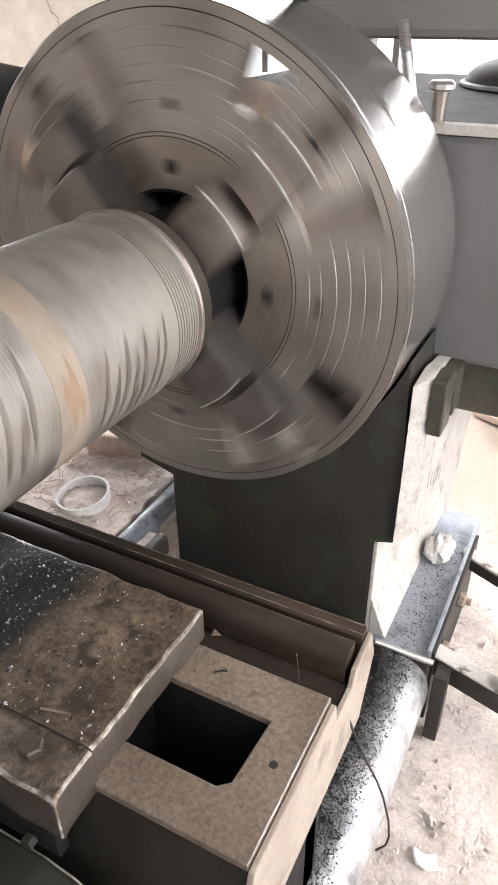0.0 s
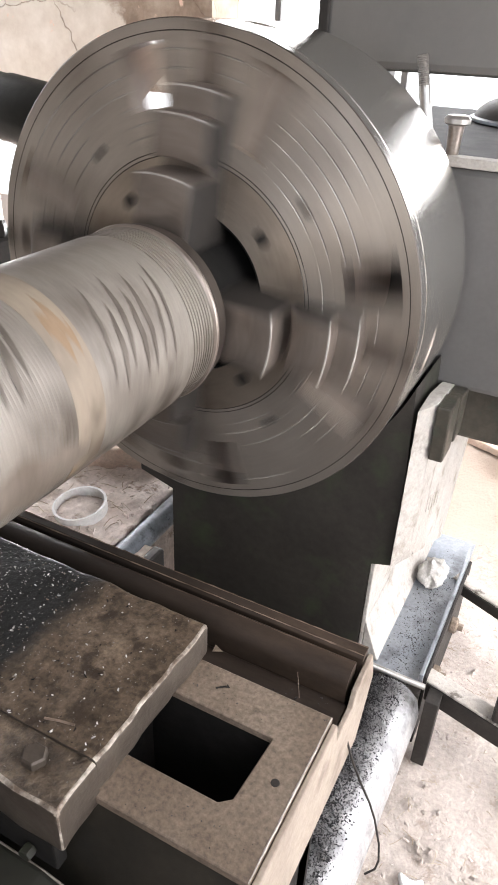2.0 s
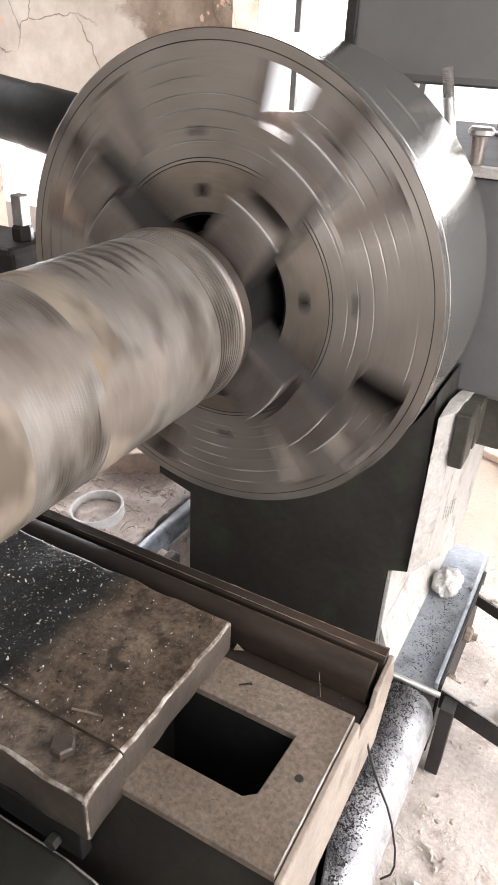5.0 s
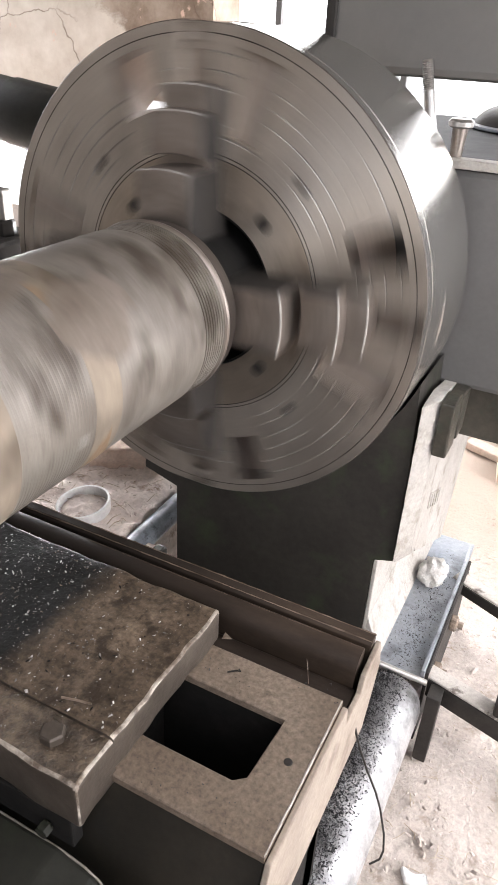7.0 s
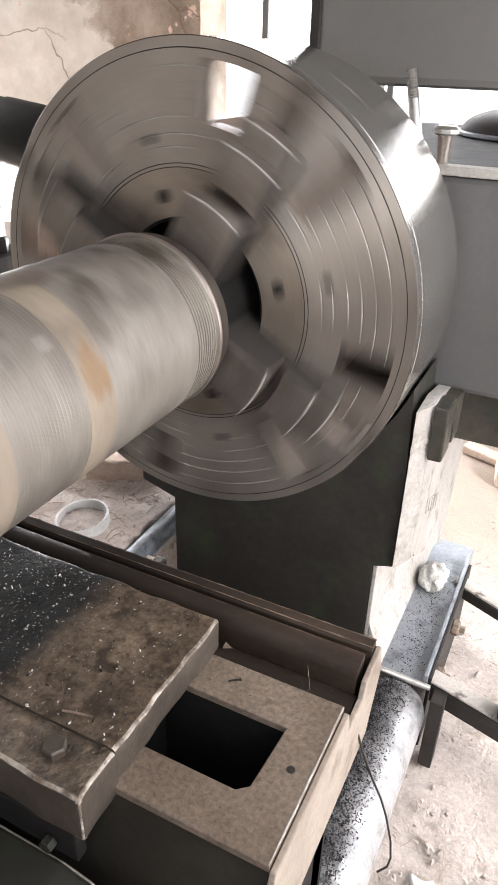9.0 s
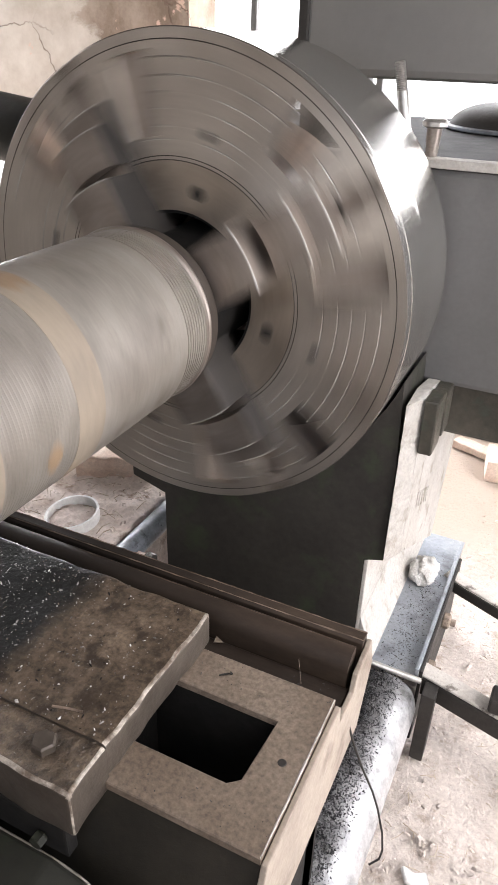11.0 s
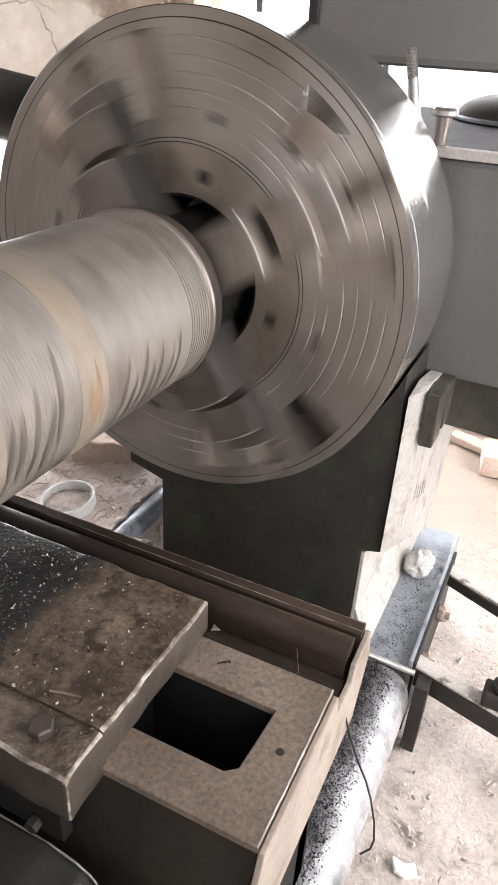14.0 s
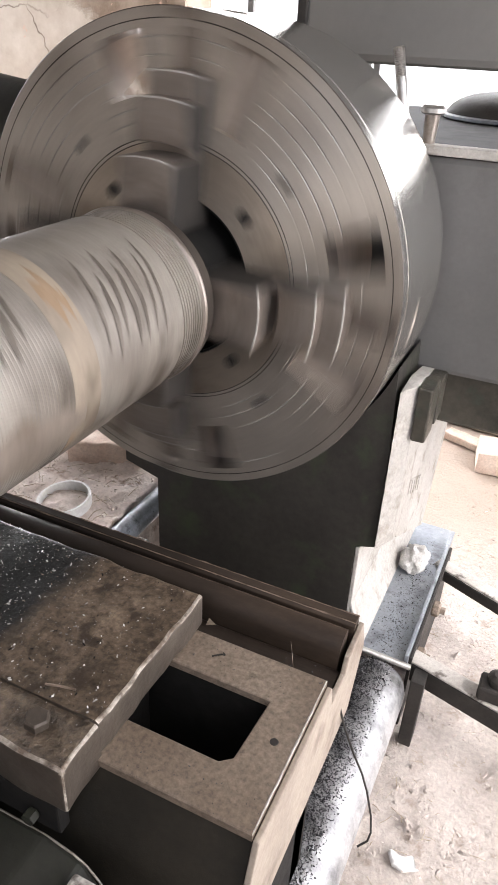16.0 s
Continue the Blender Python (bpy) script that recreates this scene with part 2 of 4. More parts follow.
def peeling_plaster():
    """White lime coat, scaled off in ragged patches to brown render, with cracks and brown runs."""
    mat = bpy.data.materials.new("peeling_plaster")
    mat.use_nodes = True
    n, links = mat.node_tree.nodes, mat.node_tree.links
    bsdf = n["Principled BSDF"]
    coords = n.new("ShaderNodeTexCoord").outputs["Object"]

    def texture(scale, detail, roughness, stretch=(1, 1, 1), shift=(0, 0, 0), warp=0.0):
        place = n.new("ShaderNodeMapping")
        place.inputs["Scale"].default_value, place.inputs["Location"].default_value = stretch, shift
        links.new(coords, place.inputs["Vector"])
        t = n.new("ShaderNodeTexNoise")
        t.inputs["Scale"].default_value, t.inputs["Detail"].default_value = scale, detail
        t.inputs["Roughness"].default_value, t.inputs["Distortion"].default_value = roughness, warp
        links.new(place.outputs[0], t.inputs["Vector"])
        return t

    def ramp(value, lo, hi):
        r = n.new("ShaderNodeMapRange")
        r.inputs["From Min"].default_value, r.inputs["From Max"].default_value = lo, hi
        links.new(value, r.inputs["Value"])
        return r.outputs[0]

    def mix(factor, a, b, mode="MIX"):
        m = n.new("ShaderNodeMix")
        m.data_type, m.blend_type = "RGBA", mode
        for socket, value in ((m.inputs["Factor"], factor), (m.inputs["A"], a), (m.inputs["B"], b)):
            if isinstance(value, (tuple, float, int)):
                socket.default_value = (*value, 1) if isinstance(value, tuple) else value
            else:
                links.new(value, socket)
        return m.outputs["Result"]

    def math_node(kind, a, b):
        m = n.new("ShaderNodeMath")
        m.operation = kind
        for socket, value in zip(m.inputs, (a, b)):
            if isinstance(value, (float, int)):
                socket.default_value = value
            else:
                links.new(value, socket)
        return m.outputs[0]

    split = n.new("ShaderNodeSeparateXYZ")
    links.new(coords, split.inputs[0])
    ragged = texture(2.6, 9.0, 0.62, warp=0.6).outputs["Fac"]
    # the upper part of the wall has lost more of its white coat, more so towards the window
    height = math_node("MULTIPLY", math_node("SUBTRACT", split.outputs["Z"], 1.46), 0.5)
    along = math_node("MULTIPLY", math_node("ADD", split.outputs["X"], 1.85), 0.32)
    peel = ramp(math_node("ADD", math_node("ADD", ragged, height), along), 0.42, 0.49)
    white = mix(ramp(texture(5, 8, 0.65).outputs["Fac"], 0.35, 0.7), (0.6, 0.55, 0.485), (0.42, 0.36, 0.295))
    brown = mix(ramp(texture(4, 9, 0.7, shift=(3, 0, 1)).outputs["Fac"], 0.36, 0.62), (0.19, 0.138, 0.1), (0.37, 0.295, 0.235))
    colour = mix(peel, white, brown)
    chips_off = ramp(texture(9, 6, 0.6, shift=(7, 2, 0)).outputs["Fac"], 0.64, 0.67)
    colour = mix(chips_off, colour, (0.6, 0.42, 0.33))
    runs = ramp(texture(3.5, 5, 0.6, stretch=(4, 4, 0.35)).outputs["Fac"], 0.6, 0.75)
    colour = mix(math_node("MULTIPLY", runs, 0.55), colour, (0.34, 0.24, 0.17))
    bend = texture(3.0, 5, 0.6)
    warped = mix(0.16, coords, bend.outputs["Color"])
    cells = n.new("ShaderNodeTexVoronoi")
    cells.feature = "DISTANCE_TO_EDGE"
    cells.inputs["Scale"].default_value = 2.4
    links.new(warped, cells.inputs["Vector"])
    crack = math_node("MULTIPLY", ramp(cells.outputs["Distance"], 0.008, 0.001), ramp(texture(1.7, 2, 0.5, shift=(1, 5, 2)).outputs["Fac"], 0.46, 0.54))
    colour = mix(math_node("MULTIPLY", crack, 0.75), colour, (0.17, 0.11, 0.08))
    links.new(colour, bsdf.inputs["Base Color"])
    bsdf.inputs["Roughness"].default_value = 0.9
    grain = texture(60, 5, 0.7).outputs["Fac"]
    relief = math_node("SUBTRACT", math_node("ADD", math_node("MULTIPLY", grain, 0.25), ragged), math_node("ADD", peel, crack))
    b = n.new("ShaderNodeBump")
    b.inputs["Strength"].default_value, b.inputs["Distance"].default_value = 0.5, 0.008
    links.new(relief, b.inputs["Height"])
    links.new(b.outputs[0], bsdf.inputs["Normal"])
    return mat


M_PLASTER = peeling_plaster()
M_DADO = material("grey_green_dado_paint", (0.34, 0.335, 0.31), (0.29, 0.285, 0.262), 0.8, 0.0, 3, 60, 0.3, 0.004)
# for unseen walls and ceiling, kept dark to cut bounced light
M_ROOF = material("dark_unseen_enclosure", (0.12, 0.11, 0.1), (0.18, 0.165, 0.15), 0.9, 0.0, 3, 40, 0.3)
M_BLUESTEEL = material("galvanised_blue_grey_steel", (0.25, 0.275, 0.31), (0.33, 0.35, 0.375), 0.5, 0.4, 9, 120, 0.25, stain=(0.16, 0.165, 0.18), stain_scale=14, stain_at=(0.54, 0.68))
M_DARKTUBE = material("dark_blue_tube_steel", (0.12, 0.135, 0.155), (0.3, 0.33, 0.37), 0.32, 0.5, 12, 120, 0.25, stain=(0.03, 0.03, 0.03), stain_scale=16, stain_at=(0.55, 0.68))
M_PIPE = material("shiny_worn_pipe", (0.58, 0.58, 0.585), (0.26, 0.26, 0.265), 0.42, 0.6, 10, 130, 0.4, 0.003, spread=(0.4, 0.6), stain=(0.1, 0.098, 0.095), stain_scale=13, stain_at=(0.54, 0.66))
M_CHIP = material("metal_chips", (0.16, 0.15, 0.14), (0.8, 0.78, 0.75), 0.4, 0.3, 60, 300, 0.0, spread=(0.42, 0.7), island=0.5)
M_BLACKCHIP = material("black_swarf", (0.012, 0.012, 0.013), (0.1, 0.1, 0.102), 0.5, 0.4, 50, 300, 0.0, island=0.6)
M_PIPECHIP = material("grey_black_swarf", (0.016, 0.016, 0.018), (0.2, 0.2, 0.205), 0.42, 0.5, 50, 300, 0.0, spread=(0.45, 0.7), island=0.7)
M_BRICK = material("red_brick", (0.56, 0.42, 0.34), (0.64, 0.53, 0.45), 0.9, 0.0, 20, 120, 0.6)
M_WHITE = material("white_plastic", (0.78, 0.78, 0.77), (0.68, 0.68, 0.67), 0.5, 0.0, 10, 80, 0.1)
M_CLOTH = material("dirty_white_rag", (0.7, 0.69, 0.67), (0.5, 0.48, 0.45), 0.95, 0.0, 18, 200, 0.8, 0.006)
M_STEELROD = material("bright_steel_rod", (0.5, 0.49, 0.47), (0.38, 0.36, 0.34), 0.35, 0.85, 14, 120, 0.15)
M_OILSTAIN = material("brown_oil_film", (0.15, 0.12, 0.095), (0.22, 0.185, 0.155), 0.5, 0.3, 16, 140, 0.05, 0.001)
M_STREAK = material("dark_chatter_film", (0.11, 0.093, 0.078), (0.17, 0.147, 0.126), 0.48, 0.4, 24, 140, 0.05, 0.001)
M_RING = material("dark_brown_steel", (0.1, 0.082, 0.07), (0.06, 0.05, 0.043), 0.42, 0.5, 14, 140, 0.15, 0.001)
M_SLABSIDE = material("greyish_sawn_iron_side", (0.1, 0.082, 0.066), (0.066, 0.052, 0.041), 0.5, 0.35, 12, 120, 0.35, 0.002, stain=(0.08, 0.062, 0.048), stain_scale=18, stain_at=(0.56, 0.7))
M_FRONT = material("brown_oily_iron", (0.02, 0.0175, 0.0135), (0.035, 0.0295, 0.022), 0.55, 0.1, 8, 90, 0.3, 0.002, stain=(0.018, 0.017, 0.0145), stain_scale=7, stain_at=(0.5, 0.65), gloss=0.3)
# colour darkened for the shade on the rails, more so below x 0.2
M_STRIP = material("worn_brown_shaded_way", (0.07, 0.05, 0.037), (0.03, 0.022, 0.017), 0.52, 0.1, 12, 140, 0.3, 0.001, stretch=(0.4, 1, 1), stain=(0.05, 0.038, 0.03), stain_scale=14, stain_at=(0.55, 0.7), gloss=0.25,
                   side_tint=("X", 0.2, -0.35, 6.0, 0.2, (0.022, 0.017, 0.014)))
M_RUBWAY = material("rubbed_rusty_edge", (0.3, 0.225, 0.17), (0.11, 0.078, 0.055), 0.45, 0.35, 24, 140, 0.4, 0.001, spread=(0.38, 0.62))
M_WAY = material("oily_machined_way", (0.052, 0.039, 0.031), (0.024, 0.018, 0.015), 0.42, 0.3, 12, 140, 0.2, 0.001, stretch=(0.3, 1, 1), stain=(0.12, 0.082, 0.06), stain_scale=6, stain_at=(0.52, 0.7))
M_STRAW = material("straw", (0.55, 0.49, 0.4), (0.36, 0.29, 0.22), 0.85, 0.0, 30, 200, 0.0)
M_WOOD = material("weathered_wood", (0.30, 0.25, 0.2), (0.2, 0.16, 0.13), 0.85, 0.0, 6, 80, 0.5, stretch=(1, 1, 8))


# ---- mesh helpers ----
def part(name, bm, mat, parent=None, label="", smooth=None):
    mesh = bpy.data.meshes.new(name)
    bmesh.ops.recalc_face_normals(bm, faces=bm.faces[:])
    bm.to_mesh(mesh)
    bm.free()
    for m in (mat if isinstance(mat, (list, tuple)) else [mat]):
        mesh.materials.append(m)
    if smooth:
        mesh.shade_smooth()
        mesh.set_sharp_from_angle(angle=radians(smooth))
    ob = new(name, mesh)
    if parent:
        ob.parent = parent
    if label:
        ob["label"] = label
    return ob


def thing(name, label, category, at=(0, 0, 0), kind="", group=""):
    ob = new(name)
    ob.location = at
    return tagged(ob, label, category, group, kind)


def add_box(bm, x0, x1, y0, y1, z0, z1, bevel=0.0, wear=0.0, seg=2):
    made = bmesh.ops.create_cube(bm, size=1.0)["verts"]
    for v in made:
        v.co = Vector((x0 if v.co.x < 0 else x1, y0 if v.co.y < 0 else y1, z0 if v.co.z < 0 else z1))
        if wear:
            v.co += Vector([random.uniform(-wear, wear) for _ in range(3)])
    if bevel:
        edges = list({e for v in made for e in v.link_edges})
        bmesh.ops.bevel(bm, geom=edges, offset=bevel, segments=seg, affect="EDGES", profile=0.5)
    return bm


def box(x0, x1, y0, y1, z0, z1, bevel=0.004, wear=0.0):
    return add_box(bmesh.new(), x0, x1, y0, y1, z0, z1, bevel, wear)


def prism(outline, a, b, axis="y", bevel=0.0):
    """An outline of two coordinates drawn out from a to b along an axis."""
    bm = bmesh.new()
    place = {"y": lambda u, v, w: (u, w, v), "x": lambda u, v, w: (w, u, v), "z": lambda u, v, w: (u, v, w)}[axis]
    near = [bm.verts.new(place(u, v, a)) for u, v in outline]
    far = [bm.verts.new(place(u, v, b)) for u, v in outline]
    bm.faces.new(near)
    bm.faces.new(list(reversed(far)))
    for i in range(len(outline)):
        j = (i + 1) % len(outline)
        bm.faces.new((near[j], near[i], far[i], far[j]))
    if bevel:
        bmesh.ops.recalc_face_normals(bm, faces=bm.faces[:])
        bmesh.ops.bevel(bm, geom=bm.edges[:], offset=bevel, segments=2, affect="EDGES", profile=0.5)
    return bm


def revolve(profile, steps=96, axis="y", close=False, bm=None, at=(0, 0, 0)):
    """Rings of (radius, place along the axis)."""
    bm = bm or bmesh.new()
    rings = []
    for r, h in profile:
        ring = []
        for k in range(steps):
            c, s = math.cos(2 * math.pi * k / steps), math.sin(2 * math.pi * k / steps)
            co = {"y": (r * c, h, r * s), "z": (r * c, r * s, h), "x": (h, r * c, r * s)}[axis]
            ring.append(bm.verts.new(Vector(co) + Vector(at)))
        rings.append(ring)
    pairs = list(zip(rings, rings[1:])) + ([(rings[-1], rings[0])] if close else [])
    for a, b in pairs:
        for k in range(steps):
            j = (k + 1) % steps
            bm.faces.new((a[k], a[j], b[j], b[k]))
    if not close:
        for ring in (rings[0], rings[-1]):
            bm.faces.new(ring)
    return bm


def tube(points, r, steps=10, bm=None):
    """A bent round bar through the points."""
    bm = bm or bmesh.new()
    pts = [Vector(p) for p in points]
    rings = []
    side = None
    for i, p in enumerate(pts):
        way = (pts[min(i + 1, len(pts) - 1)] - pts[max(i - 1, 0)]).normalized()
        side = (side - way * side.dot(way)).normalized() if side else way.orthogonal().normalized()
        up = way.cross(side)
        rings.append([bm.verts.new(p + (side * math.cos(2 * math.pi * k / steps) + up * math.sin(2 * math.pi * k / steps)) * r) for k in range(steps)])
    for a, b in zip(rings, rings[1:]):
        for k in range(steps):
            j = (k + 1) % steps
            bm.faces.new((a[k], a[j], b[j], b[k]))
    bm.faces.new(rings[0])
    bm.faces.new(rings[-1])
    return bm


def hexagon(r, h, at=(0, 0, 0), axis="z"):
    bm = bmesh.new()
    revolve([(r * 0.93, 0), (r, 0.0008), (r, h * 0.8), (r * 0.86, h)], 6, axis, bm=bm, at=at)
    return bm


def ridged_plain(h0, h1, pitch, depth, r):
    rows, h = [], h0
    while h < h1:
        rows += [(r, h), (r, h + pitch * 0.45), (r - depth, h + pitch * 0.55), (r - depth, h + pitch * 0.95)]
        h += pitch
    return rows


def chips(name, spots, mat, label, category, parent=None):
    """Loose curled shavings and crumbs: (x, y, z, size) each, in one mesh."""
    verts, faces = [], []
    for x, y, z, s in spots:
        base = len(verts)
        m = Euler((random.uniform(-0.6, 0.6), random.uniform(-0.6, 0.6), random.uniform(0, 6.28))).to_matrix()
        shape = [(-1, -0.5, 0), (0.2, -0.62, 0.25), (1, -0.25, 0), (0.8, 0.5, 0.35), (-0.3, 0.62, 0.1), (-0.8, 0.3, 0.4), (0.1, 0.05, 0.8)]
        long = random.uniform(0.6, 1.7)
        for p in shape:
            v = m @ Vector((p[0] * long * s * random.uniform(0.7, 1.2), p[1] * s * random.uniform(0.6, 1.2), p[2] * s * random.uniform(0.4, 1.0)))
            verts.append((x + v.x, y + v.y, z + v.z))
        faces += [(base + a, base + b, base + c) for a, b, c in ((0, 1, 6), (1, 2, 6), (2, 3, 6), (3, 4, 6), (4, 5, 6), (5, 0, 6), (2, 1, 0), (3, 2, 0), (4, 3, 0), (5, 4, 0))]
    mesh = bpy.data.meshes.new(name)
    mesh.from_pydata(verts, [], faces)
    mesh.materials.append(mat)
    ob = new(name, mesh)
    return tagged(ob, label, category, kind="stuff")


# ---- the room ----
floor_bm = bmesh.new()
bmesh.ops.create_grid(floor_bm, x_segments=220, y_segments=220, size=1.0)
for v in floor_bm.verts:
    # finer near the machine, reaching out to the horizon
    reach = lambda u: math.copysign(abs(u) * 2.4 + abs(u) ** 9 * 60, u)
    x, y = reach(v.co.x) + 0.5, reach(v.co.y) + 0.4
    lump = noise.fractal(Vector((x * 6, y * 6, 0)), 0.9, 2.1, 5) * 0.0055 + noise.noise(Vector((x * 1.7, y * 1.7, 3))) * 0.006
    v.co = Vector((x, y, lump - 0.008))
ground = part("ground", floor_bm, M_FLOOR, smooth=60)
tagged(ground, "dusty pale earth workshop floor with straw and debris", "floor", kind="structure")


def wall(name, pieces, mat, label):
    bm = bmesh.new()
    for p in pieces:
        add_box(bm, *p)
    return tagged(part(name, bm, mat), label, "wall", kind="structure")


BACK = 2.2
wall("wall_back", [(-3.2, -1.24, BACK, BACK + 0.25, 1.08, 3.4), (-3.2, -3.05, BACK, BACK + 0.25, 0, 1.08), (-0.4, 2.5, BACK, BACK + 0.25, 0, 0.2), (2.5, 2.6, BACK, BACK + 0.25, 0, 3.4), (-1.24, 2.5, BACK, BACK + 0.25, 2.5, 3.4)], M_PLASTER,
     "peeling plaster wall stained brown over white")
wall("wall_under_window", [(-0.4, 2.5, BACK + 0.002, BACK + 0.25, 0.2, 1.1)], M_DADO, "grey-green painted wall below the window")
# two added walls out of view, dark so the chuck's left reflects little
wall("unseen_wall_left", [(-3.45, -3.2, -2.2, 0.2, 0, 3.4), (-3.45, -3.2, 1.8, 2.45, 0, 3.4), (-3.45, -3.2, 0.2, 1.8, 2.8, 3.4)], M_ROOF, "dark unseen side wall with an added opening")
wall("unseen_wall_front", [(-3.45, 0.0, -2.45, -2.2, 0, 3.4), (2.2, 2.85, -2.45, -2.2, 0, 3.4), (0.0, 2.2, -2.45, -2.2, 0, 1.0), (0.0, 2.2, -2.45, -2.2, 3.0, 3.4)], M_ROOF, "dark unseen front wall with an added opening")
wall("wall_right", [(2.6, 2.85, -2.2, -1.6, 0, 3.4), (2.6, 2.85, -1.6, 2.45, 3.1, 3.4), (2.6, 2.85, 2.1, 2.45, 0, 3.1)], M_PLASTER, "plaster wall with a wide open doorway")
# added out of view to keep the sky's light out of the room
ceiling = part("ceiling", box(-3.45, 2.85, -2.45, 2.45, 3.4, 3.55, 0), M_ROOF)
tagged(ceiling, "dark unseen workshop ceiling", "ceiling", kind="structure")
haze = bpy.data.materials.new("bright_overcast_distance")
haze.use_nodes = True
haze.node_tree.nodes.remove(haze.node_tree.nodes["Principled BSDF"])
glow = haze.node_tree.nodes.new("ShaderNodeEmission")
glow.inputs["Color"].default_value, glow.inputs["Strength"].default_value = (0.97, 0.985, 1.0, 1), 2.2
haze.node_tree.links.new(glow.outputs[0], haze.node_tree.nodes["Material Output"].inputs["Surface"])
tagged(part("backdrop", box(-9, 8, 3.8, 3.9, -0.05, 6, 0), haze), "bright overcast distance outside the window", "backdrop", kind="structure")
window = thing("window_1", "bright unglazed workshop window with thin upright bars", "window", (0, 0, 0), "structure")
for x in (-0.955, -0.35, 0.9, 1.7):
    part("bar", box(x - 0.014, x + 0.014, BACK + 0.08, BACK + 0.11, 1.1, 2.5, 0.003), M_GREY, window)
for z in (2.46,):
    part("frame", box(-1.24, 2.5, BACK + 0.06, BACK + 0.13, z + 0.001, z + 0.04, 0.003), M_GREY, window)

# ---- the lathe: headstock ----
headstock = thing("headstock", "lathe headstock with dark oily front and grey gearbox", "machine part")
arc = [(0.406 * math.cos(radians(a)), 1 + 0.406 * math.sin(radians(a))) for a in np.linspace(-19.5, -118, 24)]
pedestal = [(-0.125, 0.0), (0.352, 0.0), (0.352, 0.458), (0.392, 0.47), (0.39, 0.70)] + arc + [(-0.21, 0.6), (-0.21, 0.50), (-0.125, 0.475)]
part("pedestal", prism(pedestal, 0.13, 0.62, "y"), M_GREEN, headstock, "dark green-black oily cast pedestal")
part("gearbox", box(-0.3, 0.95, 0.3, 1.16, 0.80, 1.2, 0.012), M_GREY, headstock, "mid-grey painted gearbox")
part("lid", box(-0.31, 0.96, 0.29, 0.325, 1.2, 1.216, 0.003), M_CREAM, headstock, "pale worn lid edge")
part("lid", box(-0.31, 0.96, 0.3255, 1.17, 1.2005, 1.2145, 0.003), M_BLACK, headstock, "black oily lid")
part("spindle_nose", revolve([(0.1, 0.2), (0.1, 0.305)], 48), M_DARKSTEEL, headstock).location = (0, 0, 1)
cover_bm = prism([(0.141, 0.472), (0.15, 0.462), (0.165, 0.468), (0.18, 0.45), (0.22, 0.445), (0.6, 0.23), (0.74, 0.56), (0.70, 0.68), (0.5, 0.77), (0.2, 0.83), (0.132, 0.826)] + [(0.134 + 0.007 * noise.noise(Vector((k * 0.9, 3, 1))), 0.812 - k * 0.0128) for k in range(26)], 0.394, 0.418, "x", 0.0008)
for v in cover_bm.verts:
    # the front edge is ground back to a slant
    if v.co.y < 0.19:
        v.co.y += 0.036 if v.co.x > 0.405 else -0.012
part("side_cover", cover_bm, M_CREAM, headstock, "chalky cream side panel with a broken edge")
part("base_panel", prism([(0.132, 0.0), (0.62, 0.0), (0.62, 0.2), (0.3, 0.42), (0.132, 0.456)], 0.353, 0.362, "x", 0.002), M_CREAM, headstock, "chalky cream lower panel")
part("ledge_strip", prism([(0.3625, 0.1985), (0.402, 0.1985), (0.3625, 0.3)], 0.132, 0.62, "y", 0.002), M_CREAM, headstock, "cream fillet above the tray")
for k in range(5):
    part("mark", box(0.4182, 0.4196, 0.26 + k * 0.03, 0.274 + k * 0.03, 0.53 - k * 0.014, 0.565 - k * 0.014, 0), M_CREAM, headstock, "worn raised mark")
part("housing", box(-0.3, 0.39, 0.3, 0.70, 0.45, 0.7995, 0.006), M_GREEN, headstock, "dark spindle housing")
part("bracket", box(0.4185, 0.446, 0.158, 0.222, 0.715, 0.826, 0.004), M_OILGREEN, headstock, "dark green oily bracket")
part("bracket", box(0.4185, 0.448, 0.232, 0.29, 0.722, 0.815, 0.004), M_OILGREEN, headstock, "dark green oily bracket")
part("rail", box(0.4185, 0.95, 0.385, 0.46, 0.655, 0.80, 0.008), M_OILGREEN, headstock, "dark green rail under the gearbox")

guard = thing("belt_guard", "dark grey sheet-metal belt guard hood above the gearbox", "guard")
part("hood", box(0.055, 1.5, 0.372, 0.47, 1.331, 2.4, 0.015), M_COVER, guard)
part("edge_strip", box(0.048, 0.068, 0.362, 0.3715, 1.3312, 2.4, 0.003), M_DARKSTEEL, guard, "dark folded edge")
part("lower_panel", box(0.055, 0.17, 0.376, 0.465, 1.2165, 1.3305, 0.003), M_COVER, guard)
part("post", box(0.85, 0.90, 0.39, 0.45, 1.2165, 1.335, 0.004), M_COVER, guard)

pulley = thing("filler_cap", "dark domed cover cap on top of the gearbox", "cover")
part("dome", revolve([(0.189 * math.cos(radians(q)) ** 0.6 + 0.002, 1.2155 + 0.06 * math.sin(radians(q))) for q in range(0, 90, 6)] + [(0.003, 1.2756)], 96, "z", at=(0.424, 0.95, 0)), M_DARKSTEEL, pulley, smooth=50)
part("flange", revolve([(0.194, 1.2155), (0.198, 1.2175), (0.198, 1.223), (0.19, 1.226)], 56, "z", at=(0.424, 0.95, 0)), M_BLUESTEEL, pulley, smooth=40)

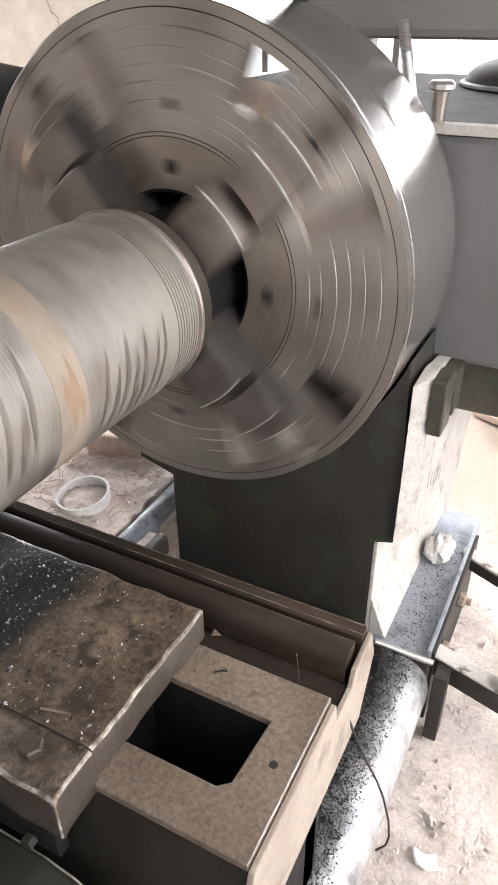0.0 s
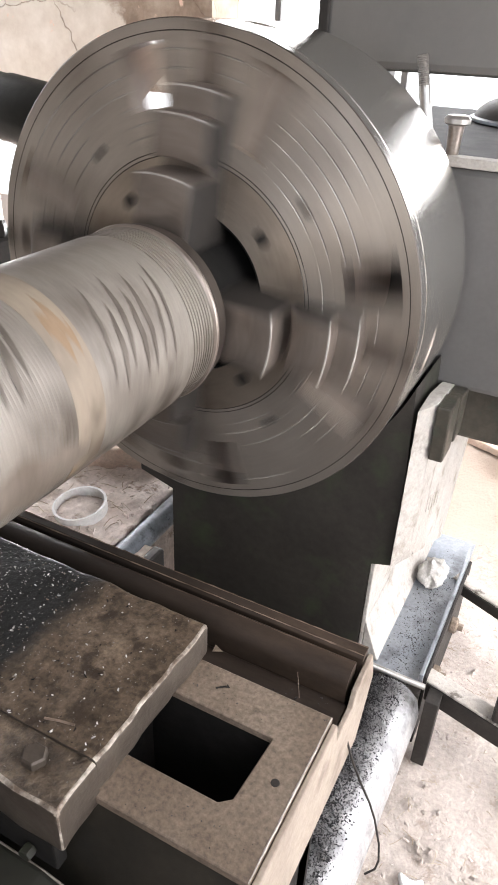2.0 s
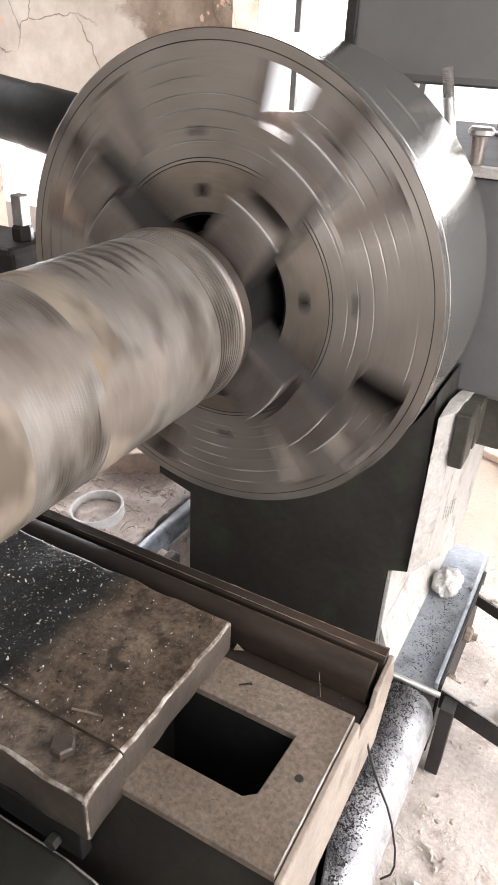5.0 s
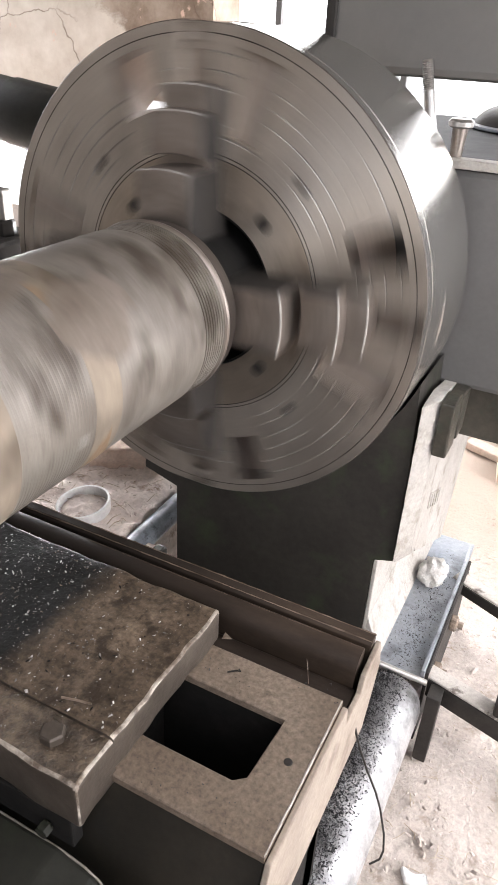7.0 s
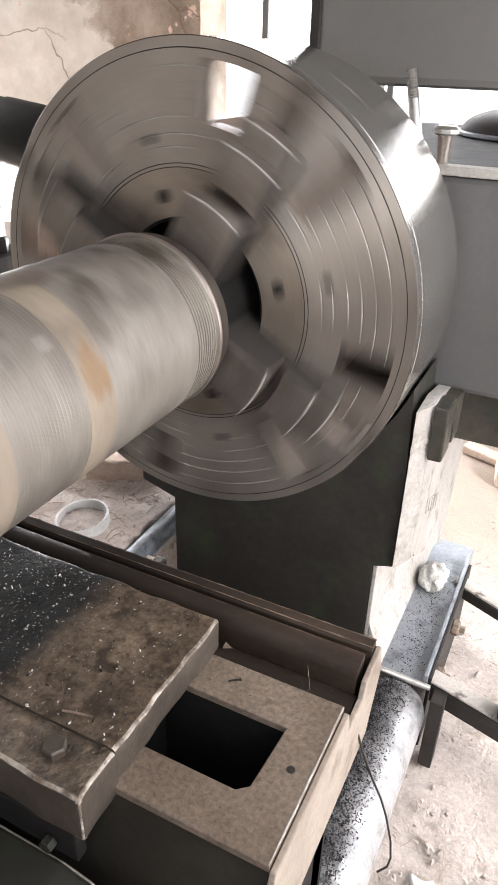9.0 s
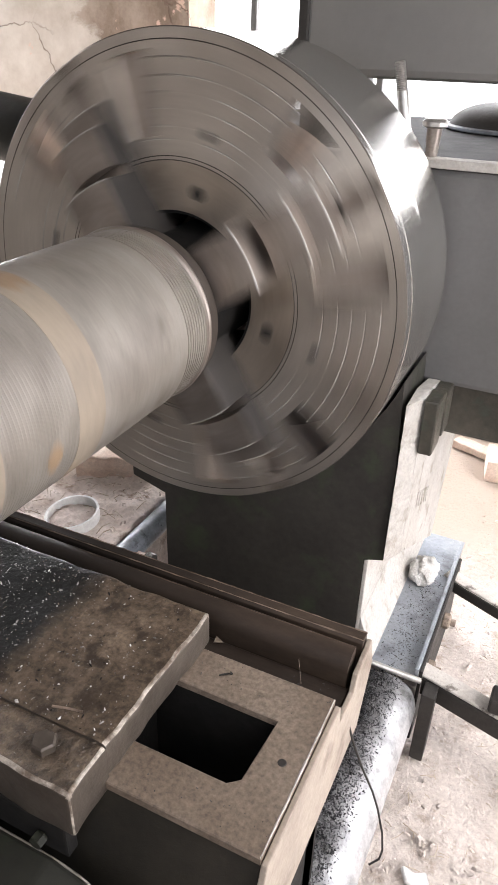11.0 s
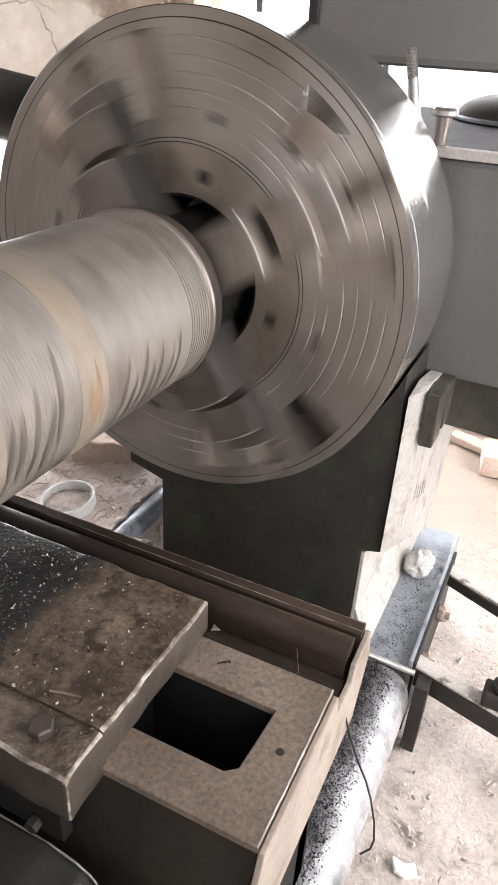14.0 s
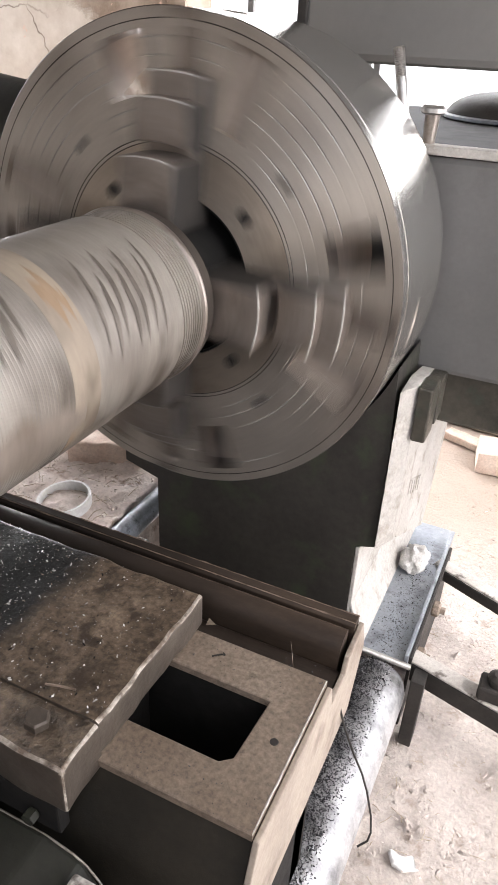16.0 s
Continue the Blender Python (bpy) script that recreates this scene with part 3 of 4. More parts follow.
stud = thing("stud", "upright threaded steel stud on the gearbox", "stud")
thread = [(0.0098, 0.0), (0.0098, 0.105)]
for k in range(14):
    thread += [(0.0088, 0.107 + k * 0.0032), (0.0098, 0.1085 + k * 0.0032)]
rod_ob = part("rod", revolve(thread + [(0.008, 0.153)], 20, "z"), M_STEELROD, stud, smooth=30)
rod_ob.matrix_basis = pose(0.288, 0.33, 1.212, 0, -13, 0)
bolt_up = thing("cap_bolt", "short steel bolt with a flanged cap", "bolt")
part("shank", revolve([(0.0095, 1.2), (0.0135, 1.262)], 18, "z", at=(0.332, 0.318, 0)), M_JAW, bolt_up, smooth=30)
part("cap", revolve([(0.017, 1.262), (0.022, 1.265), (0.022, 1.272), (0.017, 1.277)], 18, "z", at=(0.332, 0.318, 0)), M_STEELROD, bolt_up, smooth=30)

# ---- chuck and workpiece, which turn together ----
JAW_ANGLES = (0, 90, 180, 270)
chuck = thing("lathe_chuck", "big worn steel four-jaw lathe chuck with concentric grooves", "chuck", (0, 0, 1))


def chuck_face():
    """Polar height field: grooves, jaw slots, and beside each jaw a pocket and a through window in a plate 0.045 thick."""
    steps, thick = 240, 0.045
    radii = [0.14]
    grooves = (0.2165, 0.2225, 0.247, 0.266, 0.291, 0.3135, 0.336, 0.3605, 0.3835)
    for g in grooves:
        half = 0.0008 if g > 0.38 or g < 0.226 else 0.0016
        radii += [g - half, g, g + half]
    radii += [0.236, 0.251, 0.283, 0.372, 0.3955]
    radii = sorted(radii)

    def depth(i, k):
        r = (radii[i] + radii[i + 1]) / 2
        a = (k + 0.5) * 360 / steps
        off = (a + 45) % 90 - 45
        if 0.251 < r < 0.372 and 13 < abs(off) < 23.5:
            if off < 0:
                return 0.015
            return thick if r > 0.283 else 0.0
        if r > 0.15 and abs(off) < math.degrees(math.asin(min(1, 0.024 / r))):
            return 0.028
        return 0.0

    verts, faces, index = [], [], {}

    def vert(i, k, d):
        key = (i, k % steps, d)
        if key not in index:
            a = 2 * math.pi * k / steps
            index[key] = len(verts)
            cut = 0.0001 + 0.0036 * max(0, noise.noise(Vector((2.6 * math.cos(a), 2.6 * math.sin(a), radii[i] * 14))) + 0.02)
            verts.append((radii[i] * math.cos(a), d + (cut if d == 0 and radii[i] in grooves else 0), radii[i] * math.sin(a)))
        return index[key]

    n = len(radii) - 1
    grid = [[depth(i, k) for k in range(steps)] for i in range(n)]
    for i in range(n):
        for k in range(steps):
            d = grid[i][k]
            if d < thick:
                faces.append((vert(i, k, d), vert(i, k + 1, d), vert(i + 1, k + 1, d), vert(i + 1, k, d)))
                faces.append((vert(i, k, thick), vert(i + 1, k, thick), vert(i + 1, k + 1, thick), vert(i, k + 1, thick)))
            e = grid[i][(k + 1) % steps]
            if e != d:
                faces.append((vert(i, k + 1, d), vert(i, k + 1, e), vert(i + 1, k + 1, e), vert(i + 1, k + 1, d)))
            e = grid[i + 1][k] if i + 1 < n else thick
            if e != d:
                faces.append((vert(i + 1, k, d), vert(i + 1, k + 1, d), vert(i + 1, k + 1, e), vert(i + 1, k, e)))
            if i == 0:
                faces.append((vert(0, k, d), vert(0, k, thick), vert(0, k + 1, thick), vert(0, k + 1, d)))
    mesh = bpy.data.meshes.new("face_plate")
    mesh.from_pydata(verts, [], faces)
    mesh.materials.append(M_CHUCK)
    mesh.materials.append(M_CHUCKIN)
    mesh.materials.append(M_INSIDE)
    mesh.materials.append(M_POCKET)
    mesh.materials.append(M_GROOVE)
    mesh.materials.append(M_RING)
    mesh.materials.append(M_JAW)
    for f in mesh.polygons:
        if math.hypot(f.center.x, f.center.z) < 0.2155:
            f.material_index = 1
        if 0.00018 < f.center.y < 0.002 and abs(f.normal.y) > 0.2:
            f.material_index = 4
        if 0 < f.center.y < 0.002 and (math.hypot(f.center.x, f.center.z) > 0.38 or math.hypot(f.center.x, f.center.z) < 0.226):
            f.material_index = 5
        if 0.0185 < f.center.y < 0.0295:
            f.material_index = 6
        if f.center.y > 0.034:
            f.material_index = 2
        elif 0.012 < f.center.y < 0.018 and abs(f.normal.y) > 0.9:
            f.material_index = 3
    ob = new("face_plate", mesh)
    ob.parent = chuck
    ob["label"] = "grooved steel face with radial slots and openings"
    return ob


chuck_face()
rim_profile = [(0.3955, 0.045), (0.3955, 0.0), (0.3985, 0.0), (0.4, 0.0015), (0.4, 0.022), (0.3975, 0.0235), (0.3975, 0.026), (0.4, 0.0275), (0.4, 0.118), (0.4, 0.121), (0.4, 0.27), (0.392, 0.278), (0.376, 0.278), (0.376, 0.045)]
rim_bm = revolve(rim_profile, 240, close=True)
for v in rim_bm.verts:
    # a milled flat over each jaw screw
    r, off = math.hypot(v.co.x, v.co.z), (math.degrees(math.atan2(v.co.z, v.co.x)) + 48) % 90 - 45
    if r > 0.397 and v.co.y < 0.1185 and abs(off) < 6.6:
        flat = 0.4 * math.cos(radians(6.6)) / math.cos(radians(off)) / r * (r / 0.4)
        v.co.x, v.co.z = v.co.x * flat, v.co.z * flat
for f in rim_bm.faces:
    c = f.calc_center_median()
    if c.y < 0.0012:
        f.material_index = 3 if c.y > 0.0003 else 2
    elif math.hypot(c.x, c.z) < 0.39:
        f.material_index = 1
part("rim", rim_bm, [M_RIM, M_INSIDE, M_CHUCK, M_RING], chuck, "bright turned outer rim", smooth=25)
part("hub", revolve([(0.14, 0.0451), (0.262, 0.0451), (0.276, 0.08), (0.276, 0.25), (0.25, 0.265), (0.12, 0.2795), (0.12, 0.2), (0.14, 0.19)], 96, close=True), M_INSIDE, chuck, smooth=30)


# sleeve painted black in place of the shade inside the bore
part("bore", revolve([(0.1395, 0.003), (0.1395, 0.19), (0.125, 0.19), (0.135, 0.003)], 96, close=True), M_BLACK, chuck, "bore painted black for the shade inside")


def arc_block(r0, r1, y0, y1, half):
    """A jaw step whose inner and outer ends are arcs about the spindle."""
    zs = [half * k / 6 for k in range(-6, 7)]
    outline = [(math.sqrt(r1 * r1 - z * z), z) for z in zs] + [(math.sqrt(r0 * r0 - z * z), z) for z in reversed(zs)]
    bm = bmesh.new()
    near = [bm.verts.new((x, y0, z)) for x, z in outline]
    far = [bm.verts.new((x, y1, z)) for x, z in outline]
    bm.faces.new(near)
    bm.faces.new(list(reversed(far)))
    for i in range(len(outline)):
        j = (i + 1) % len(outline)
        bm.faces.new((near[j], near[i], far[i], far[j]))
    bmesh.ops.recalc_face_normals(bm, faces=bm.faces[:])
    rim_edges = [e for e in bm.edges if all(v.co.y < y0 + 0.0001 for v in e.verts)]
    made = bmesh.ops.bevel(bm, geom=rim_edges, offset=0.0028, segments=2, affect="EDGES", profile=0.5)
    for f in made["faces"]:
        c = f.calc_center_median()
        if abs(c.z) < half - 0.004 and math.hypot(c.x, c.z) > (r0 + r1) / 2:
            f.material_index = 1
    # flank faces take the third, darker material
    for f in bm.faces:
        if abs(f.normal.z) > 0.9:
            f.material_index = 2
    return bm


def jaw(angle):
    """A stepped jaw, tallest at the workpiece, with its guide and screw head."""
    ob = part("jaw", arc_block(0.1065, 0.318, -0.028, 0.02, 0.046), [M_JAW, M_EDGE, M_DARKSTEEL], chuck, "stepped steel jaw with darker flanks", smooth=35)
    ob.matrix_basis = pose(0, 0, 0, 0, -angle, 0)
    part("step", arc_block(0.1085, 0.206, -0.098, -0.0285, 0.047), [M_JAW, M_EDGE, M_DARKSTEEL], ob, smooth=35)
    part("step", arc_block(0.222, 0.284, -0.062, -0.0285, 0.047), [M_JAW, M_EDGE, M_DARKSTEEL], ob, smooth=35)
    part("screw", revolve([(0.012, 0.0), (0.014, 0.004), (0.014, 0.012)], 16, "x", at=(0.37, 0.016, 0)), M_JAW, ob)


for a in JAW_ANGLES:
    jaw(a)
for a in (45, 135, 225, 315):
    for r, size in ((0.174, 0.0115), (0.262, 0.0085)):
        hole = part("bolt_hole", revolve([(size, -0.0006), (size, 0.0), (size * 0.8, 0.004)], 20), M_DARKSTEEL, chuck, "dark socket bolt")
        hole.location = (r * math.cos(radians(a)), -0.0006, r * math.sin(radians(a)))

shaft = thing("shaft", "thick grey steel shaft with tan bands and turning marks", "workpiece", (0, 0, 1))
R0 = 0.137


def ridged(y0, y1, pitch, depth, r):
    rows, y = [], y0
    while y < y1 - pitch * 0.5:
        rows += [(r, y), (r, y + pitch * 0.55), (r - depth, y + pitch * 0.7), (r - depth, y + pitch * 0.9)]
        y += pitch
    return rows + [(r, y1)]


sections = [
    ("body", ridged(-1.75, -0.640, 0.008, 0.0003, R0), M_SHAFT, ""),
    ("band", [(R0 + 0.0004, -0.640), (R0 + 0.0004, -0.575)], M_BAND, "tan dusty band"),
    ("body", ridged(-0.575, -0.452, 0.0055, 0.0003, R0), M_SHAFT, "finely grooved steel"),
    ("band", [(R0 + 0.0004, -0.452), (R0 + 0.0004, -0.402)], M_BAND, "tan dusty band"),
    ("body", [(R0, -0.402), (R0, -0.205)], M_SHAFT, ""),
    ("thread", ridged(-0.205, -0.145, 0.0066, 0.0022, R0 - 0.0006), M_SHAFT, "cut thread"),
    ("collar", [(R0 - 0.002, -0.145), (R0 + 0.0018, -0.142), (R0 + 0.003, -0.138), (R0 + 0.0018, -0.134), (R0 - 0.002, -0.131), (R0 - 0.006, -0.128)], M_JAW, "rounded steel collar"),
    ("ring", [(R0 - 0.006, -0.1275), (R0 - 0.003, -0.125), (R0 - 0.003, -0.106), (R0 - 0.008, -0.1)], M_RING, "dark brown ring behind the thread"),
    # neck colour blackened as the shade behind the jaws
    ("neck", [(0.131, -0.128), (0.112, -0.122), (0.108, -0.06), (0.106, 0.12)], M_BLACK, "neck held in the jaws, blackened for shade"),
]
for name, profile, mat, label in sections:
    part(name, revolve(profile, 128), mat, shaft, label, smooth=25)


def patch(name, angle, wide, y0, y1, mat, label, ragged=0.3, slant=0.0):
    """A thin stain lying on the shaft's skin."""
    bm = bmesh.new()
    rows = []
    n = 14
    for i in range(n + 1):
        u = i / n
        half = wide / 2 * math.sin(math.pi * min(max(u, 0.04), 0.96)) ** 0.6
        mid = angle + slant * (u - 0.5) + noise.noise(Vector((u * 4, angle, 1))) * wide * ragged
        row = []
        for k in range(9):
            a = radians(mid + half * (k / 4 - 1) * (1 + noise.noise(Vector((u * 7, k, angle))) * ragged))
            row.append(bm.verts.new(((R0 + 0.0009) * math.cos(a), y0 + (y1 - y0) * u, (R0 + 0.0009) * math.sin(a))))
        rows.append(row)
    for a, b in zip(rows, rows[1:]):
        for k in range(8):
            bm.faces.new((a[k], a[k + 1], b[k + 1], b[k]))
    return part(name, bm, mat, shaft, label, smooth=60)


patch("rust_spot", 223, 16, -0.508, -0.482, M_RUST, "orange rust spot")
patch("rust_spot", 322, 30, -0.445, -0.405, M_RUST, "orange rust stain on the band", 0.5)
patch("rust_spot", 141, 26, -0.44, -0.408, M_RUST, "orange rust stain on the band", 0.5)
patch("stain", 42, 46, -0.47, -0.33, M_OILSTAIN, "dark oily stain")
patch("stain", 78, 30, -0.62, -0.43, M_OILSTAIN, "dark oily stain")


def streak(start, sweep, y, drift, wide):
    """A dark chatter mark that runs round the skin and drifts along it."""
    bm = bmesh.new()
    rows = []
    for i in range(19):
        u = i / 18
        a, half = radians(start + sweep * u), wide / 2 * math.sin(math.pi * (0.03 + 0.94 * u)) ** 0.7
        mid = y + drift * u + 0.002 * noise.noise(Vector((u * 5, start, y * 40)))
        rows.append([bm.verts.new(((R0 + 0.0009) * math.cos(a), mid + half * k, (R0 + 0.0009) * math.sin(a))) for k in (-1, 0, 1)])
    for a, b in zip(rows, rows[1:]):
        for k in range(2):
            bm.faces.new((a[k], a[k + 1], b[k + 1], b[k]))
    return part("stain", bm, M_STREAK, shaft, "dark slanting chatter mark", smooth=60)


marks = random.Random(12)
for first, y0, count in ((104, -0.375, 7), (120, -0.60, 6), (96, -0.88, 7)):
    for k in range(count):
        streak(first + marks.uniform(-6, 8), marks.uniform(34, 58), y0 + k * 0.021, marks.uniform(0.012, 0.022), marks.uniform(0.006, 0.0105))
patch("scratch", 345, 3, -0.485, -0.46, M_EDGE, "bright scratch")


# ---- carriage: saddle, cross slide ----
slide = thing("cross_slide", "oily brown cast-iron cross slide covered with chips", "machine part")


def worn_slab(x0, x1, y0, y1, z0, z1, nx, ny, amp, seed, bevel=0.0045, joint=None):
    """A block whose top is uneven and whose edges are worn round; a joint is a side of y that butts on another block."""
    bm = bmesh.new()
    add_box(bm, x0, x1, y0, y1, z0, z1)
    bmesh.ops.subdivide_edges(bm, edges=[e for e in bm.edges if abs(e.verts[0].co.x - e.verts[1].co.x) > 0.01], cuts=nx, use_grid_fill=True)
    bmesh.ops.subdivide_edges(bm, edges=[e for e in bm.edges if abs(e.verts[0].co.y - e.verts[1].co.y) > 0.01], cuts=ny, use_grid_fill=True)
    bmesh.ops.recalc_face_normals(bm, faces=bm.faces[:])
    bm.normal_update()
    butts = lambda e: joint is not None and all(abs(v.co.y - joint) < 0.001 for v in e.verts)
    sharp = [e for e in bm.edges if len(e.link_faces) == 2 and e.calc_face_angle(0) > 0.7 and not butts(e)]
    made = bmesh.ops.bevel(bm, geom=sharp, offset=bevel, segments=3, affect="EDGES", profile=0.5)
    for f in made["faces"]:
        if f.calc_center_median().x > x1 - bevel * 1.5 or (joint == y1 and f.calc_center_median().y < y0 + bevel):
            f.material_index = 1
    for f in bm.faces:
        if f.normal.x > 0.95 or f.normal.y < -0.95:
            f.material_index = 2
    for v in bm.verts:
        p = Vector((v.co.x * 14, v.co.y * 14, seed))
        v.co.z += noise.fractal(p, 0.8, 2, 4) * amp if v.co.z > (z0 + z1) / 2 else 0
        edge = min(abs(v.co.x - x1), abs(v.co.y - y0), abs(v.co.y - y1))
        if edge < 0.012:
            v.co.x += noise.noise(p * 2.5) * amp * 1.2 * (1 if abs(v.co.x - x1) < 0.014 else 0)
            if joint is None or abs(v.co.y - joint) > 0.001:
                v.co.y += noise.noise(p * 2.5 + Vector((9, 0, 0))) * amp * 1.2
    return bm


part("block", worn_slab(-0.75, 0.284, -0.6355, -0.408, 0.676, 0.727, 90, 22, 0.0026, 1, 0.0052, -0.6355), [M_SLABTOP, M_RUBBED, M_SLABSIDE], slide, "chip-covered dark cast block", smooth=40)
part("gib", worn_slab(-0.75, 0.282, -0.698, -0.6358, 0.655, 0.7225, 90, 8, 0.0026, 5, 0.005, -0.6358), [M_SLAB, M_RUBBED, M_SLABSIDE], slide, "worn front strip", smooth=40)


def worn_edge(points, wide, seed):
    """A ragged bright line where paint and rust are rubbed off along an edge."""
    bm = bmesh.new()
    pts = [Vector(p) for p in points]
    dense = []
    for a, b in zip(pts, pts[1:]):
        k = max(2, int((b - a).length / 0.004))
        dense += [a.lerp(b, i / k) for i in range(k)]
    dense.append(pts[-1])
    rings = []
    for i, p in enumerate(dense):
        r = wide * (0.55 + 0.9 * abs(noise.noise(Vector((i * 0.35, seed, 0)))) + 0.5 * noise.noise(Vector((i * 0.09, seed, 5))))
        p = p + Vector((noise.noise(Vector((i * 0.2, seed, 9))), noise.noise(Vector((i * 0.2, seed, 12))), 0)) * wide * 0.5
        rings.append([bm.verts.new(p + Vector((math.cos(q), math.sin(q) * 0.6, math.sin(q))) * max(r, wide * 0.2)) for q in np.linspace(0, 2 * math.pi, 7)[:-1]])
    for a, b in zip(rings, rings[1:]):
        for k in range(6):
            j = (k + 1) % 6
            bm.faces.new((a[k], a[j], b[j], b[k]))
    return bm


bolt = part("bolt", hexagon(0.0145, 0.012, (0.222, -0.662, 0.721)), M_SLABSIDE, slide, "hexagon bolt head")

saddle = thing("saddle", "dusty machined saddle plate with a square opening", "machine part")
bm = bmesh.new()
outer = [(-0.75, -0.642), (0.468, -0.642), (0.468, -0.421), (-0.75, -0.421)]
inner = [(0.255, -0.583), (0.399, -0.583), (0.412, -0.572), (0.417, -0.483), (0.255, -0.483)]
for z in (0.674, 0.663):
    ring = [bm.verts.new((x, y, z)) for x, y in outer] + [bm.verts.new((x, y, z)) for x, y in inner]
    o, n = ring[:4], ring[4:]
    for f in ((o[0], o[1], n[1], n[0]), (o[1], o[2], n[3], n[2]), (o[2], o[3], n[4], n[3]), (o[3], o[0], n[0], n[4])):
        bm.faces.new(f)
    bm.faces.new((o[1], n[2], n[1]))
bm.verts.ensure_lookup_table()
for loop in (range(4), range(4, 9)):
    loop = list(loop)
    for a, b in zip(loop, loop[1:] + loop[:1]):
        bm.faces.new((bm.verts[a], bm.verts[b], bm.verts[b + 9], bm.verts[a + 9]))
bmesh.ops.recalc_face_normals(bm, faces=bm.faces[:])
bmesh.ops.bevel(bm, geom=[e for e in bm.edges if len(e.link_faces) == 2 and e.calc_face_angle(0) > 1.2 and all(v.co.z > 0.67 for v in e.verts)], offset=0.0013, segments=1, affect="EDGES")
for f in bm.faces:
    if 0.3 < abs(f.normal.z) < 0.95 and f.calc_center_median().x > 0.46:
        f.material_index = 1
part("plate", bm, [M_PLATE, M_EDGE2], saddle, "dusty tan-grey plate with a square opening")
part("rubbed_edge", worn_edge([(0.467, -0.424, 0.6735), (0.4672, -0.53, 0.6735), (0.4672, -0.64, 0.6735)], 0.0016, 7), M_EDGE, saddle, "rubbed bright edge", smooth=60)
part("oil_hole", revolve([(0.006, 0.0), (0.0045, 0.001)], 14, "z", at=(0.444, -0.533, 0.6735)), M_DARKSTEEL, saddle, "small dark oil hole")
part("apron", prism([(-0.70, 0.50), (-0.31, 0.505), (-0.266, 0.60), (-0.288, 0.660), (-0.352, 0.652), (-0.362, 0.628), (-0.415, 0.628), (-0.423, 0.666), (-0.643, 0.667)], 0.469, 0.4765, "x", 0.0015), M_SIDE, saddle, "tan painted end plate")
part("sloped_front", prism([(-0.638, 0.6625), (-0.705, 0.45), (-0.66, 0.45), (-0.60, 0.6625)], -0.75, 0.468, "x", 0.002), M_FRONT, saddle, "dark brown oily sloping front")
# black walls paint the shade inside the square opening
part("shade_lining", box(0.418, 0.467, -0.62, -0.44, 0.30, 0.6625, 0.001), M_BLACK, saddle)
part("shade_lining", box(0.20, 0.467, -0.477, -0.43, 0.30, 0.6625, 0.001), M_BLACK, saddle)
part("shade_lining", box(0.20, 0.24, -0.62, -0.478, 0.30, 0.6625, 0.001), M_BLACK, saddle)
part("recess", box(-0.75, 0.468, -0.42, -0.3535, 0.55, 0.624, 0.003), M_WAY, saddle)
# oily bottom, its colour blackened to carry the shade down there
part("well", box(0.22, 0.45, -0.61, -0.45, 0.30, 0.305, 0.001), M_DARKSTEEL, saddle, "oily bottom of the opening, blackened for its shade")
part("lead_screw", revolve(ridged_plain(-0.9, 0.43, 0.006, 0.002, 0.014), 20, "x", at=(0, -0.533, 0.43)), M_DARKSTEEL, saddle, "oily feed screw", smooth=20)
part("way", prism([(-0.352, 0.55)] + [(-0.332 - 0.02 * math.cos(radians(q)), 0.645 + 0.025 * math.sin(radians(q))) for q in range(0, 91, 9)] + [(-0.322, 0.670), (-0.319, 0.668), (-0.318, 0.664), (-0.318, 0.55)], -0.95, 0.462, "x"), M_STRIP, saddle, "rounded guide rail", smooth=50)
part("way", prism([(-0.308, 0.55), (-0.308, 0.664), (-0.304, 0.670), (-0.290, 0.670), (-0.287, 0.665), (-0.287, 0.55)], -0.95, 0.468, "x", 0.001), M_STRIP, saddle, "flat guide strip")
part("rubbed_edge", worn_edge([(-0.55, -0.2895, 0.6695), (0.1, -0.2895, 0.6695), (0.467, -0.2895, 0.6695)], 0.0016, 15), M_RUBWAY, saddle, "rubbed rusty edge", smooth=60)
part("rubbed_edge", worn_edge([(-0.4, -0.305, 0.6695), (0.467, -0.305, 0.6695)], 0.001, 17), M_RUBWAY, saddle, "rubbed rusty edge", smooth=60)
part("rubbed_edge", worn_edge([(0.0, -0.3235, 0.6695), (0.25, -0.3235, 0.6695), (0.461, -0.3235, 0.6695)], 0.0016, 19), M_RUBWAY, saddle, "rubbed rusty edge", smooth=60)
part("worn_edge", tube([(-0.9, -0.701, 0.598), (0.2, -0.701, 0.598), (0.25, -0.701, 0.597), (0.285, -0.701, 0.59), (0.303, -0.701, 0.58), (0.318, -0.701, 0.562), (0.33, -0.701, 0.54)], 0.0014, 8), M_EDGE2, saddle, "worn bright edge")
part("front_casting", prism([(-0.95, 0.2), (0.36, 0.2), (0.345, 0.47), (0.325, 0.545), (0.30, 0.585), (0.25, 0.6), (-0.95, 0.6)], -0.86, -0.70, "y", 0.006), M_DEEPGREEN, saddle, "dark green rounded casting")
part("nut", hexagon(0.0085, 0.012, (0.236, -0.711, 0.628), "y"), M_DEEPGREEN, saddle, "oily nut")
part("lever", box(0.303, 0.42, -0.745, -0.72, 0.572, 0.604, 0.005), M_DUSTY, saddle, "pale worn lever end")
# added black block, stands in for the shade in the nut's recess
part("nut_recess_shade", box(0.10, 0.268, -0.697, -0.68, 0.605, 0.654, 0.003), M_BLACK, saddle)

bed = thing("lathe_bed", "dark cast lathe bed under the saddle", "machine part")
part("bed_casting", box(-0.9, 0.33, -1.6, 0.12, 0.0, 0.24, 0.01), M_DARKSTEEL, bed)
